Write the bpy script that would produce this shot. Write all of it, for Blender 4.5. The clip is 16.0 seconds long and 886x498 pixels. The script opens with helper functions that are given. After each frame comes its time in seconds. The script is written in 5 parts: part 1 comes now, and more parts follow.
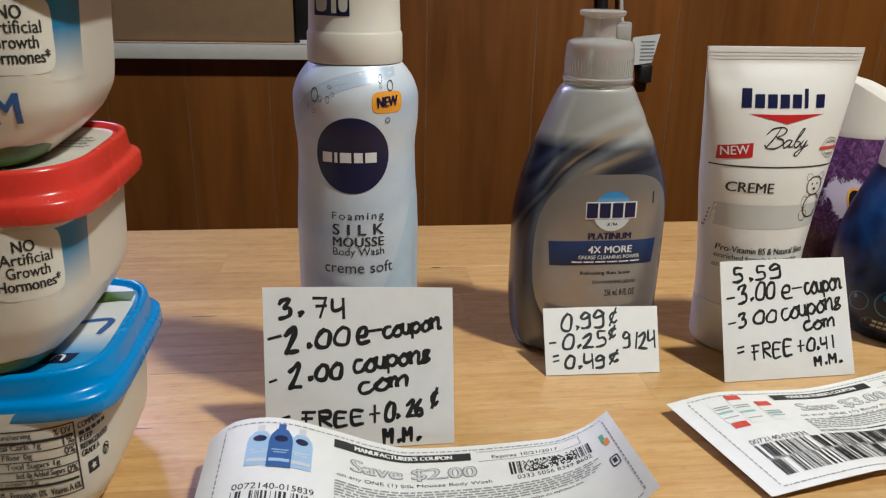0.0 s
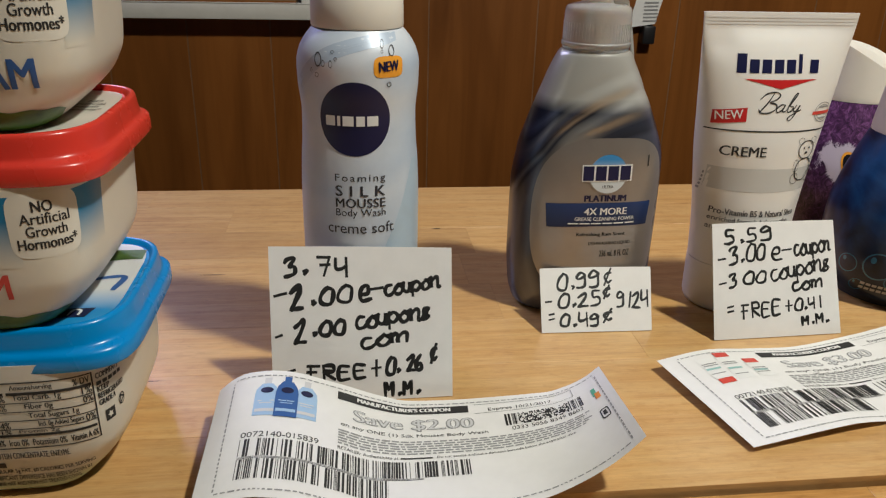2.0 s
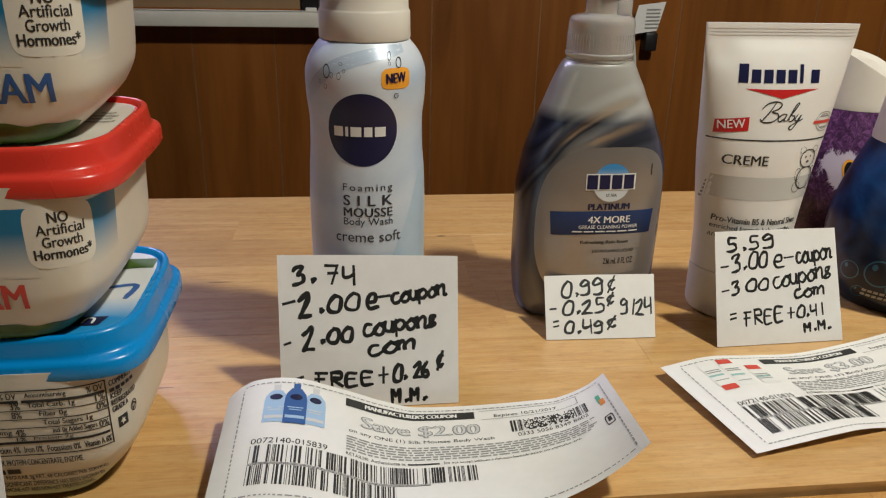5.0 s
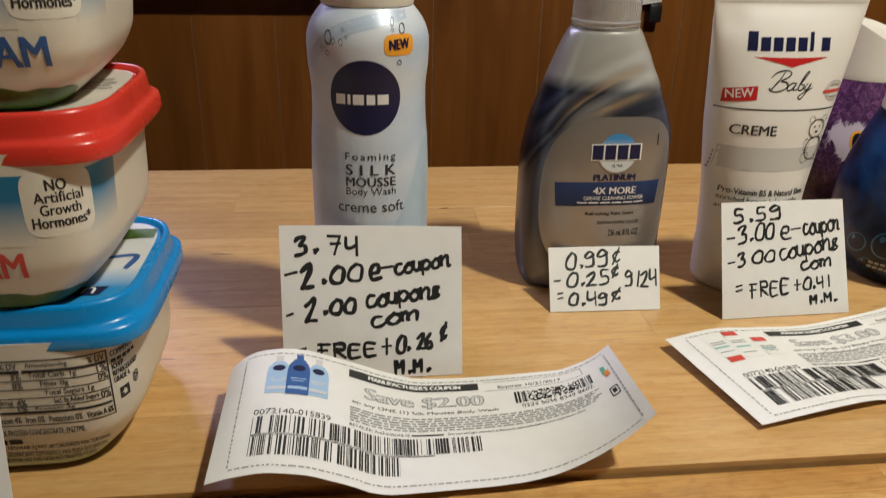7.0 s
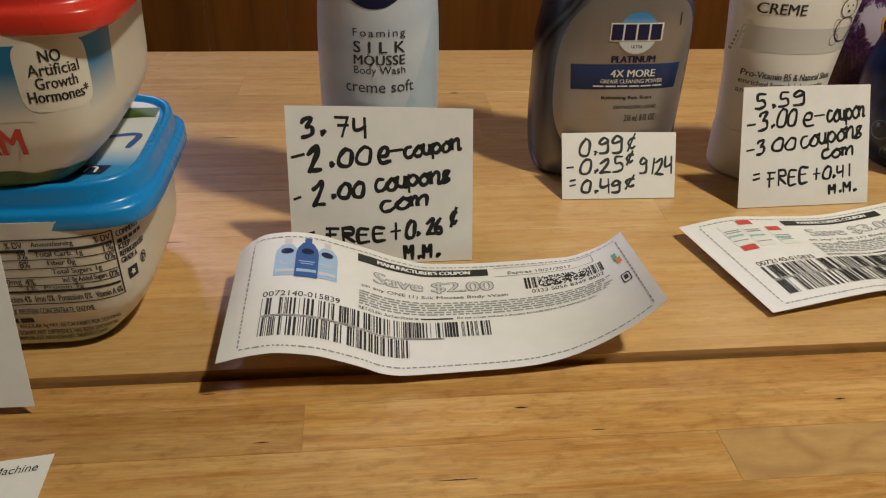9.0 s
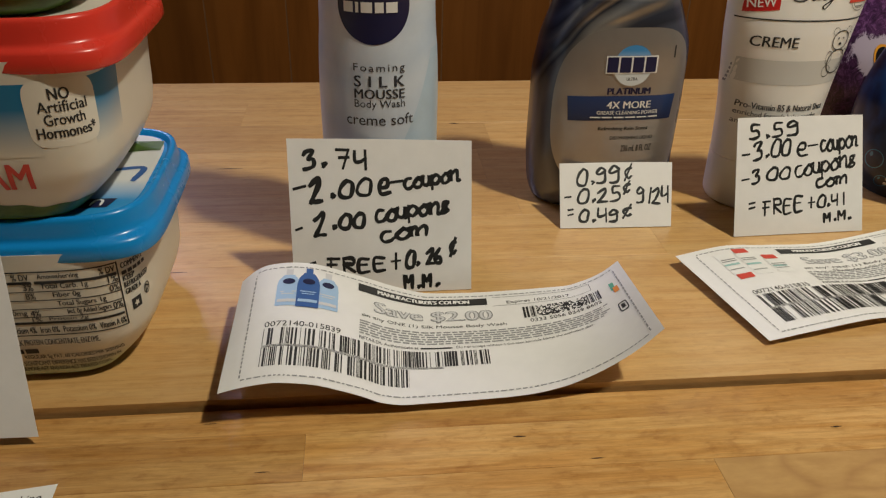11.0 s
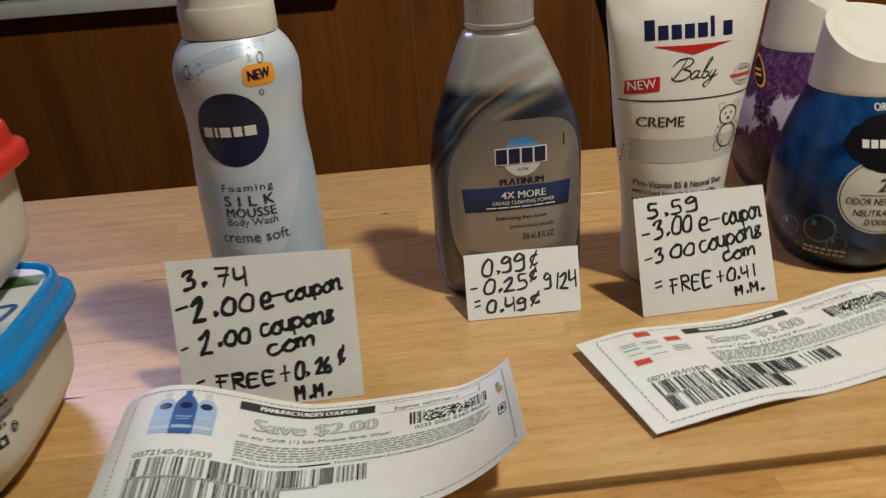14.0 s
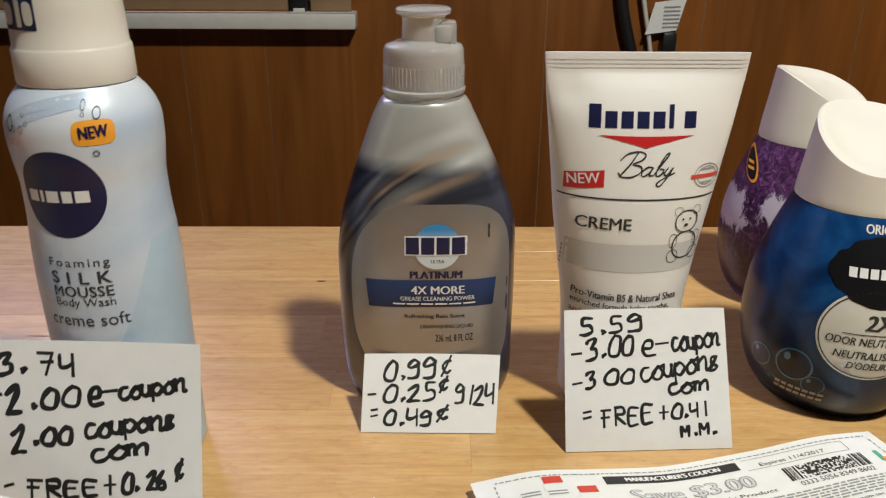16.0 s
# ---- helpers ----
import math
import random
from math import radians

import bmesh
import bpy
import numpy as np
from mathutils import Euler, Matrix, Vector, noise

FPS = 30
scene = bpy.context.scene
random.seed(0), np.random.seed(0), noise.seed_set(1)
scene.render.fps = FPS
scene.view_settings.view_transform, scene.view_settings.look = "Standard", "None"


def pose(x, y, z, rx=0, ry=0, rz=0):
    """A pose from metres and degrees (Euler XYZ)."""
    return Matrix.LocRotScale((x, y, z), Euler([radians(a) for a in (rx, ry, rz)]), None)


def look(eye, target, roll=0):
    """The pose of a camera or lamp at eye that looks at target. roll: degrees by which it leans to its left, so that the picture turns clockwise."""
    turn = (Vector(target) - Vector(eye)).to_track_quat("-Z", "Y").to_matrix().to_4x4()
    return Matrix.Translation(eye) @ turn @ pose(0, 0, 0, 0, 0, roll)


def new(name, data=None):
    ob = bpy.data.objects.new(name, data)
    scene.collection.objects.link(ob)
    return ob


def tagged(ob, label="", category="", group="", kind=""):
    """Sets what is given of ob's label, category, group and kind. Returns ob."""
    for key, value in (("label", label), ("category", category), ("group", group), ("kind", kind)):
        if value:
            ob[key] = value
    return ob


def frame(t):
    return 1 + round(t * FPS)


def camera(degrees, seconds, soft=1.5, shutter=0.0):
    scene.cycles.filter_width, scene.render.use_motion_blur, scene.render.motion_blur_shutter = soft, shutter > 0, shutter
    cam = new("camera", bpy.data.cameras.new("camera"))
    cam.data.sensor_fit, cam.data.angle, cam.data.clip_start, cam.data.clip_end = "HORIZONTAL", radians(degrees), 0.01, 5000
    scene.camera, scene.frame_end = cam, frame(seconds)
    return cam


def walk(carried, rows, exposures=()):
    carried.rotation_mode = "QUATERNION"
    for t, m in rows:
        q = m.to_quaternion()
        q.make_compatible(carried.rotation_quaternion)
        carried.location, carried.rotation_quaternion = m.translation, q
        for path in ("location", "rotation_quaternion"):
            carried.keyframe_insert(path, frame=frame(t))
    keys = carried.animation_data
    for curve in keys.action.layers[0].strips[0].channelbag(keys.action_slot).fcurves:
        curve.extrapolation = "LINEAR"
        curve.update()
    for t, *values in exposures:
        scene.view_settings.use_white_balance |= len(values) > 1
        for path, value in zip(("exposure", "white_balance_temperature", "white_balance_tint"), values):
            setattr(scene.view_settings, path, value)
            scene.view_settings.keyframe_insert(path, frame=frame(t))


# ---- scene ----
cam = camera(59.94, 16.0, soft=1.2, shutter=0.5)
EXPOSURES = [
    (0.0, 0.15, 5850, 10),
    (1.0, 0.11, 6000, 10),
    (3.5, -0.01, 6320, 10),
    (6.5, 0.04, 6400, 10),
    (7.5, 0.03, 6700, 10),
    (8.5, -0.25, 6900, 10),
    (12.5, -0.24, 6600, 10),
    (13.5, -0.27, 6450, 10),
    (14.5, -0.17, 6300, 10),
    (15.0, -0.08, 6100, 10),
    (16.0, 0.18, 6080, 10),
]
PATH = [
    (0, (0.01220, 0.02720, 0.19191), (0.12769, 0.96215, -0.14355), 1.20),
    (0.5, (0.01430, 0.01972, 0.19515), (0.11677, 0.94619, -0.16701), 1.04),
    (1, (0.01617, 0.01938, 0.19055), (0.11751, 0.92829, -0.21394), 1.16),
    (1.5, (0.01369, 0.01738, 0.19381), (0.12118, 0.93144, -0.19726), 1.30),
    (2, (0.01206, 0.01630, 0.19567), (0.12379, 0.93363, -0.18646), 1.41),
    (2.5, (0.01159, 0.01555, 0.19665), (0.12350, 0.93397, -0.18280), 1.45),
    (3, (0.01187, 0.01452, 0.19728), (0.12287, 0.93407, -0.17971), 1.38),
    (3.5, (0.01161, 0.01434, 0.19754), (0.12098, 0.93433, -0.17883), 1.33),
    (4, (0.01087, 0.01333, 0.19823), (0.11789, 0.93365, -0.17801), 1.22),
    (6.5, (0.00891, 0.01269, 0.19903), (0.12242, 0.93139, -0.17925), 1.47),
    (7, (0.00882, 0.01584, 0.19518), (0.11623, 0.92359, -0.21035), 1.33),
    (7.5, (0.01040, 0.01905, 0.19243), (0.11077, 0.90081, -0.26847), 1.76),
    (8, (0.00970, 0.02157, 0.18923), (0.10419, 0.87633, -0.32113), 1.70),
    (8.5, (0.00853, 0.02066, 0.18913), (0.10175, 0.86538, -0.33790), 1.76),
    (9, (0.00837, 0.02038, 0.18872), (0.10195, 0.86405, -0.33992), 1.68),
    (11.5, (0.00902, 0.01649, 0.19339), (0.10171, 0.88042, -0.30163), 1.33),
    (12, (0.00880, 0.01600, 0.19393), (0.10737, 0.88021, -0.29944), 1.52),
    (12.5, (0.00806, 0.01530, 0.19589), (0.11571, 0.88452, -0.28668), 1.71),
    (13, (0.01876, 0.01373, 0.20004), (0.15539, 0.88553, -0.27039), 2.37),
    (13.3, (0.01151, 0.02308, 0.19370), (0.18133, 0.88794, -0.27873), 3.73),
    (13.5, (0.02341, 0.01526, 0.19818), (0.18568, 0.89296, -0.25272), 2.82),
    (13.7, (0.04154, 0.01311, 0.20749), (0.20343, 0.90757, -0.20932), 1.55),
    (13.8, (0.05746, 0.01192, 0.20929), (0.20161, 0.90733, -0.21198), 0.69),
    (14, (0.07680, 0.02085, 0.20974), (0.13181, 0.92070, -0.22296), -4.10),
    (14.2, (0.09314, 0.03312, 0.20686), (0.12944, 0.93061, -0.23268), -1.28),
    (14.5, (0.12756, 0.05072, 0.20871), (0.16115, 0.94145, -0.24458), 0.45),
    (14.8, (0.14245, 0.06378, 0.21156), (0.15919, 0.96449, -0.22254), -0.07),
    (15, (0.14505, 0.08275, 0.21481), (0.16193, 0.98393, -0.21830), -0.94),
    (15.5, (0.14683, 0.08877, 0.21291), (0.15993, 1.00290, -0.19230), -1.31),
    (16, (0.14262, 0.08322, 0.20896), (0.14964, 1.00388, -0.18132), 0.26),
]
walk(cam, [(t, look(eye, target, roll)) for t, eye, target, roll in PATH], EXPOSURES)

# ---- world and light ----
world = bpy.data.worlds.new("world")
scene.world = world
world.use_nodes = True
wn = world.node_tree.nodes
sky = wn.new("ShaderNodeTexSky")
sky.sky_type = "NISHITA"
sky.sun_disc = False
sky.sun_elevation, sky.sun_rotation = radians(6), radians(120)
wn["Background"].inputs["Strength"].default_value = 0.05
world.node_tree.links.new(sky.outputs["Color"], wn["Background"].inputs["Color"])


def area_lamp(name, m, size, watts, colour, shape="DISK", size_y=None):
    data = bpy.data.lights.new(name, "AREA")
    data.shape, data.size, data.energy, data.color = shape, size, watts, colour
    if size_y:
        data.size_y = size_y
    ob = new(name, data)
    ob.matrix_world = m
    return ob


LAMP = (0.50, 0.03, 1.06)
area_lamp("ceiling_bulb_light", look(LAMP, (0.68, 0.58, 0.0)), 0.09, 13.9, (1.0, 0.955, 0.82))
# Cool light from the back left; the window it comes from is assumed.
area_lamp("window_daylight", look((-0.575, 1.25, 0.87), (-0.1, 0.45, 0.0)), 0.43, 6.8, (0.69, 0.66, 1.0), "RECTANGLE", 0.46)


# ---- materials ----
def mat(name, colour=(0.8, 0.8, 0.8), rough=0.5, metal=0.0, spec=0.5, coat=0.0, sss=0.0):
    m = bpy.data.materials.new(name)
    m.use_nodes = True
    b = m.node_tree.nodes["Principled BSDF"]
    b.inputs["Base Color"].default_value = (*colour, 1)
    b.inputs["Roughness"].default_value = rough
    b.inputs["Metallic"].default_value = metal
    b.inputs["Specular IOR Level"].default_value = spec
    b.inputs["Coat Weight"].default_value = coat
    b.inputs["Coat Roughness"].default_value = 0.12
    if sss:
        b.inputs["Subsurface Weight"].default_value = sss
        b.inputs["Subsurface Radius"].default_value = (0.006, 0.005, 0.004)
        b.inputs["Subsurface Scale"].default_value = 1.0
    return m


class Nodes:
    """Short hand for a material's node tree."""

    def __init__(self, m):
        self.t = m.node_tree
        self.out = self.t.nodes["Principled BSDF"]

    def add(self, kind, **given):
        n = self.t.nodes.new(kind)
        for key, value in given.items():
            n.inputs[key.replace("_", " ")].default_value = value
        return n

    def link(self, a, b):
        self.t.links.new(a, b)

    def coords(self, scale=(1, 1, 1), by_object=False, turn=(0, 0, 0)):
        c = self.t.nodes.new("ShaderNodeTexCoord")
        mp = self.t.nodes.new("ShaderNodeMapping")
        mp.inputs["Scale"].default_value = scale
        mp.inputs["Rotation"].default_value = turn
        self.link(c.outputs["Object"], mp.inputs["Vector"])
        if by_object:
            info = self.t.nodes.new("ShaderNodeObjectInfo")
            mul = self.t.nodes.new("ShaderNodeVectorMath")
            mul.operation = "SCALE"
            mul.inputs[0].default_value = (7.3, 3.1, 5.7)
            self.link(info.outputs["Random"], mul.inputs["Scale"])
            self.link(mul.outputs[0], mp.inputs["Location"])
        return mp.outputs["Vector"]

    def noise(self, vec, scale, detail=4.0, rough=0.55, warp=0.0):
        n = self.add("ShaderNodeTexNoise", Scale=scale, Detail=detail, Roughness=rough, Distortion=warp)
        self.link(vec, n.inputs["Vector"])
        return n.outputs["Fac"]

    def ramp(self, fac, *stops):
        r = self.t.nodes.new("ShaderNodeValToRGB")
        e = r.color_ramp.elements
        while len(e) < len(stops):
            e.new(0.5)
        for el, (p, c) in zip(e, stops):
            el.position = p
            el.color = (*c, 1) if len(c) == 3 else c
        self.link(fac, r.inputs["Fac"])
        return r.outputs["Color"]

    def mix(self, fac, a, b, mode="MIX"):
        n = self.t.nodes.new("ShaderNodeMix")
        n.data_type, n.blend_type = "RGBA", mode
        for value, socket in ((fac, n.inputs[0]), (a, n.inputs[6]), (b, n.inputs[7])):
            if isinstance(value, (int, float)):
                socket.default_value = value
            elif isinstance(value, tuple):
                socket.default_value = (*value, 1)
            else:
                self.link(value, socket)
        return n.outputs[2]

    def bump(self, fac, strength, distance):
        n = self.add("ShaderNodeBump", Strength=strength, Distance=distance)
        self.link(fac, n.inputs["Height"])
        self.link(n.outputs["Normal"], self.out.inputs["Normal"])

    def colour(self, c):
        self.link(c, self.out.inputs["Base Color"])

    def rough(self, fac, lo, hi):
        r = self.add("ShaderNodeMapRange")
        r.inputs["To Min"].default_value, r.inputs["To Max"].default_value = lo, hi
        self.link(fac, r.inputs["Value"])
        self.link(r.outputs["Result"], self.out.inputs["Roughness"])


def stave_wood(name, strength, rough, coat):
    """Oiled light wood along x; strength scales how strongly its grain, streaks and flecks show."""
    m = mat(name, rough=rough, coat=coat)
    m.node_tree.nodes["Principled BSDF"].inputs["Coat Roughness"].default_value = 0.12 + 0.3 * (1 - strength)
    n = Nodes(m)
    k = strength
    grain = n.noise(n.coords((3.0, 60.0, 60.0), True), 3.0, 6.0, 0.6, 0.4)
    broad = n.noise(n.coords((5.0, 14.0, 14.0), True), 1.6, 3.0, 0.5, 0.8)
    c = n.ramp(grain, (0.25, (0.60 - 0.18 * k, 0.38 - 0.165 * k, 0.155 - 0.09 * k)), (0.42, (0.635 - 0.045 * k, 0.405 - 0.06 * k, 0.165 - 0.045 * k)), (0.6, (0.65, 0.43, 0.185)), (0.8, (0.70 + 0.05 * k, 0.455 + 0.045 * k, 0.185 + 0.02 * k)))
    c = n.mix(0.55 * k, c, n.ramp(broad, (0.3, (0.68, 0.57, 0.47)), (0.7, (1.0, 0.98, 0.95))), "MULTIPLY")
    info = n.t.nodes.new("ShaderNodeObjectInfo")
    tone = n.ramp(info.outputs["Random"], (0.0, (0.86, 0.79, 0.70)), (0.35, (1.03, 0.99, 0.92)), (0.7, (1.12, 1.09, 1.02)), (1.0, (0.97, 0.92, 0.86)))
    c = n.mix(0.45 + 0.55 * k, c, tone, "MULTIPLY")
    mottle = n.noise(n.coords((16.0, 60.0, 60.0), True), 2.6, 7.0, 0.68, 0.25)
    c = n.mix(0.7 * k, c, n.ramp(mottle, (0.30, (0.76, 0.68, 0.56)), (0.5, (1.0, 0.99, 0.97)), (0.7, (1.10, 1.09, 1.08))), "MULTIPLY")
    fine = n.noise(n.coords((34.0, 420.0, 420.0), True), 2.0, 4.0, 0.7)
    c = n.mix(0.55 * k, c, n.ramp(fine, (0.3, (0.70, 0.60, 0.50)), (0.6, (1.13, 1.12, 1.10))), "MULTIPLY")
    blotch = n.noise(n.coords((70.0, 150.0, 150.0), True), 1.6, 4.0, 0.6, 0.3)
    c = n.mix(0.6 * k, c, n.ramp(blotch, (0.32, (0.72, 0.60, 0.48)), (0.46, (1.0, 0.99, 0.97)), (0.7, (1.08, 1.07, 1.05))), "MULTIPLY")
    streak = n.noise(n.coords((2.2, 75.0, 75.0), True), 2.4, 3.0, 0.55, 1.0)
    c = n.mix(n.ramp(streak, (0.66, (0, 0, 0)), (0.74, (0.5 * k, 0.5 * k, 0.5 * k))), c, (0.34, 0.165, 0.055))
    fleck = n.noise(n.coords((45.0, 240.0, 240.0), True), 2.2, 4.0, 0.65)
    c = n.mix(n.ramp(fleck, (0.70, (0, 0, 0)), (0.76, (0.6, 0.6, 0.6))), c, (0.12, 0.055, 0.022))
    c = n.mix(1 - k, c, (0.95, 0.965, 1.06), "MULTIPLY")
    n.colour(c)
    n.rough(broad, rough * 0.8, rough * 1.25)
    n.bump(grain, 0.2 * k, 0.0004)
    return m


def figured_wood():
    """Plain-sawn wood whose rings run as wide swirls."""
    m = mat("swirled_plain_sawn_wood", rough=0.34, coat=0.3)
    n = Nodes(m)
    rings = n.noise(n.coords((9.0, 20.0, 20.0)), 1.3, 1.0, 0.3, 1.2)
    wave = n.add("ShaderNodeMath")
    wave.operation = "PINGPONG"
    wave.inputs[1].default_value = 0.06
    n.link(rings, wave.inputs[0])
    r = n.add("ShaderNodeMapRange")
    r.inputs["From Max"].default_value = 0.06
    n.link(wave.outputs[0], r.inputs["Value"])
    grain = n.noise(n.coords((60.0, 160.0, 160.0)), 2.0, 4.0, 0.6)
    c = n.ramp(r.outputs["Result"], (0.0, (0.46, 0.265, 0.105)), (0.5, (0.53, 0.32, 0.125)), (1.0, (0.57, 0.35, 0.14)))
    n.colour(n.mix(0.5, c, n.ramp(grain, (0.3, (0.78, 0.70, 0.62)), (0.7, (1.05, 1.04, 1.02))), "MULTIPLY"))
    n.bump(grain, 0.15, 0.0003)
    return m


def panel_wood():
    m = mat("wall_panel_wood", rough=0.42, spec=0.3)
    n = Nodes(m)
    v = n.coords((11.0, 11.0, 0.9))
    grain = n.noise(v, 2.4, 5.0, 0.55, 1.6)
    broad = n.noise(n.coords((6.0, 6.0, 1.0)), 1.3, 3.0, 0.5, 0.6)
    c = n.ramp(grain, (0.2, (0.172, 0.057, 0.010)), (0.5, (0.240, 0.083, 0.0155)), (0.85, (0.295, 0.109, 0.022)))
    c = n.mix(0.6, c, n.ramp(broad, (0.32, (0.46, 0.42, 0.39)), (0.5, (0.88, 0.86, 0.83)), (0.68, (1.20, 1.17, 1.10))), "MULTIPLY")
    n.colour(c)
    n.rough(grain, 0.34, 0.5)
    n.bump(grain, 0.08, 0.0004)
    return m


def speckled(name, colour, rough, amount=0.06, scale=40.0, bump=0.0, **more):
    """A plain paint or plastic with faint unevenness in tone and gloss."""
    m = mat(name, colour, rough, **more)
    n = Nodes(m)
    f = n.noise(n.coords(), scale, 4.0, 0.6)
    lo, hi = tuple(c * (1 - amount) for c in colour), tuple(min(1, c * (1 + amount)) for c in colour)
    n.colour(n.ramp(f, (0.3, lo), (0.7, hi)))
    n.rough(f, rough * 0.85, rough * 1.15)
    if bump:
        n.bump(n.noise(n.coords(), scale * 8, 3.0), bump, 0.0003)
    return m


WOOD, SLAB = stave_wood("butcher_block_wood", 1.0, 0.32, 0.3), stave_wood("smooth_back_slab_wood", 0.54, 0.42, 0.7)
FIGURED, PANEL = figured_wood(), panel_wood()
# Paler than the panels: the grooves' highlight is put into this colour.
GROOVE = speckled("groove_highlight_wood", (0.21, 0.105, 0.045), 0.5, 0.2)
PLASTER = speckled("painted_plaster", (0.12, 0.10, 0.09), 0.8, 0.05, 12.0, 0.2)
CARPET = speckled("brown_carpet", (0.16, 0.12, 0.09), 0.95, 0.25, 90.0, 0.6)
SHELF = speckled("shelf_grey_paint", (0.68, 0.66, 0.60), 0.5, 0.05)
CARDBOARD = speckled("brown_cardboard", (0.30, 0.19, 0.10), 0.85, 0.08, 60.0, 0.2)
BLACK_PLASTIC = speckled("black_plastic", (0.012, 0.012, 0.013), 0.4, 0.1)
PAPER = speckled("white_paper", (0.80, 0.79, 0.77), 0.75, 0.025, 120.0, 0.08)
INK = speckled("black_marker_ink", (0.012, 0.013, 0.013), 0.55, 0.2, 200.0)
PRINT = mat("black_print", (0.025, 0.025, 0.025), 0.6)
PRINT_GREY = mat("grey_print", (0.30, 0.30, 0.30), 0.6)
PRINT_FAINT = mat("faint_grey_print", (0.62, 0.62, 0.63), 0.6)
PRINT_RED = mat("red_print", (0.62, 0.06, 0.04), 0.5)
PRINT_TEAL = mat("teal_print", (0.30, 0.52, 0.50), 0.5)
PRINT_GREEN = mat("green_print", (0.10, 0.42, 0.28), 0.5)
PRINT_ORANGE = mat("orange_print", (0.80, 0.28, 0.05), 0.5)
PRINT_BLUE = mat("blue_print", (0.035, 0.11, 0.33), 0.45)
PRINT_LIGHTBLUE = mat("light_blue_print", (0.36, 0.53, 0.74), 0.5)
NAVY = speckled("navy_print", (0.010, 0.012, 0.055), 0.35, 0.1)
SLATE = mat("slate_print", (0.03, 0.033, 0.045), 0.45)
WHITE_PRINT = mat("white_print", (0.80, 0.80, 0.78), 0.4)
ORANGE = speckled("orange_badge_print", (0.85, 0.36, 0.03), 0.4, 0.03)
RED = speckled("red_badge_print", (0.52, 0.02, 0.02), 0.35, 0.05)
BAND_GREY = mat("grey_band_print", (0.57, 0.57, 0.55), 0.35)
CREAM_PLASTIC = speckled("cream_white_plastic", (0.74, 0.70, 0.62), 0.36, 0.02, sss=0.15)
WHITE_PLASTIC = speckled("white_plastic", (0.80, 0.78, 0.74), 0.30, 0.02, sss=0.1)
CAP_PLASTIC = speckled("milky_cap_plastic", (0.93, 0.925, 0.89), 0.16, 0.03, sss=0.3)
CAP_PLASTIC.node_tree.nodes["Principled BSDF"].inputs["Transmission Weight"].default_value = 0.72
CAP_PLASTIC.node_tree.nodes["Principled BSDF"].inputs["IOR"].default_value = 1.18
TUB_PLASTIC = speckled("tub_white_plastic", (0.72, 0.68, 0.58), 0.32, 0.02, sss=0.2)
RED_LID = speckled("red_lid_plastic", (0.68, 0.045, 0.028), 0.27, 0.03, sss=0.05)
BLUE_LID = speckled("blue_lid_plastic", (0.003, 0.255, 0.66), 0.27, 0.03, sss=0.05)


def can_paint():
    m = mat("pale_blue_can_paint", rough=0.36, metal=0.08)
    n = Nodes(m)
    f = n.noise(n.coords((6.0, 6.0, 14.0), turn=(0, radians(35), 0)), 1.7, 2.0, 0.4, 1.2)
    fine = n.noise(n.coords(), 420.0, 3.0, 0.6)
    c = n.ramp(f, (0.30, (0.48, 0.58, 0.71)), (0.5, (0.59, 0.67, 0.77)), (0.70, (0.70, 0.75, 0.81)))
    n.colour(n.mix(0.3, c, n.ramp(fine, (0.3, (0.93, 0.94, 0.96)), (0.7, (1.03, 1.03, 1.03))), "MULTIPLY"))
    n.rough(fine, 0.32, 0.42)
    return m


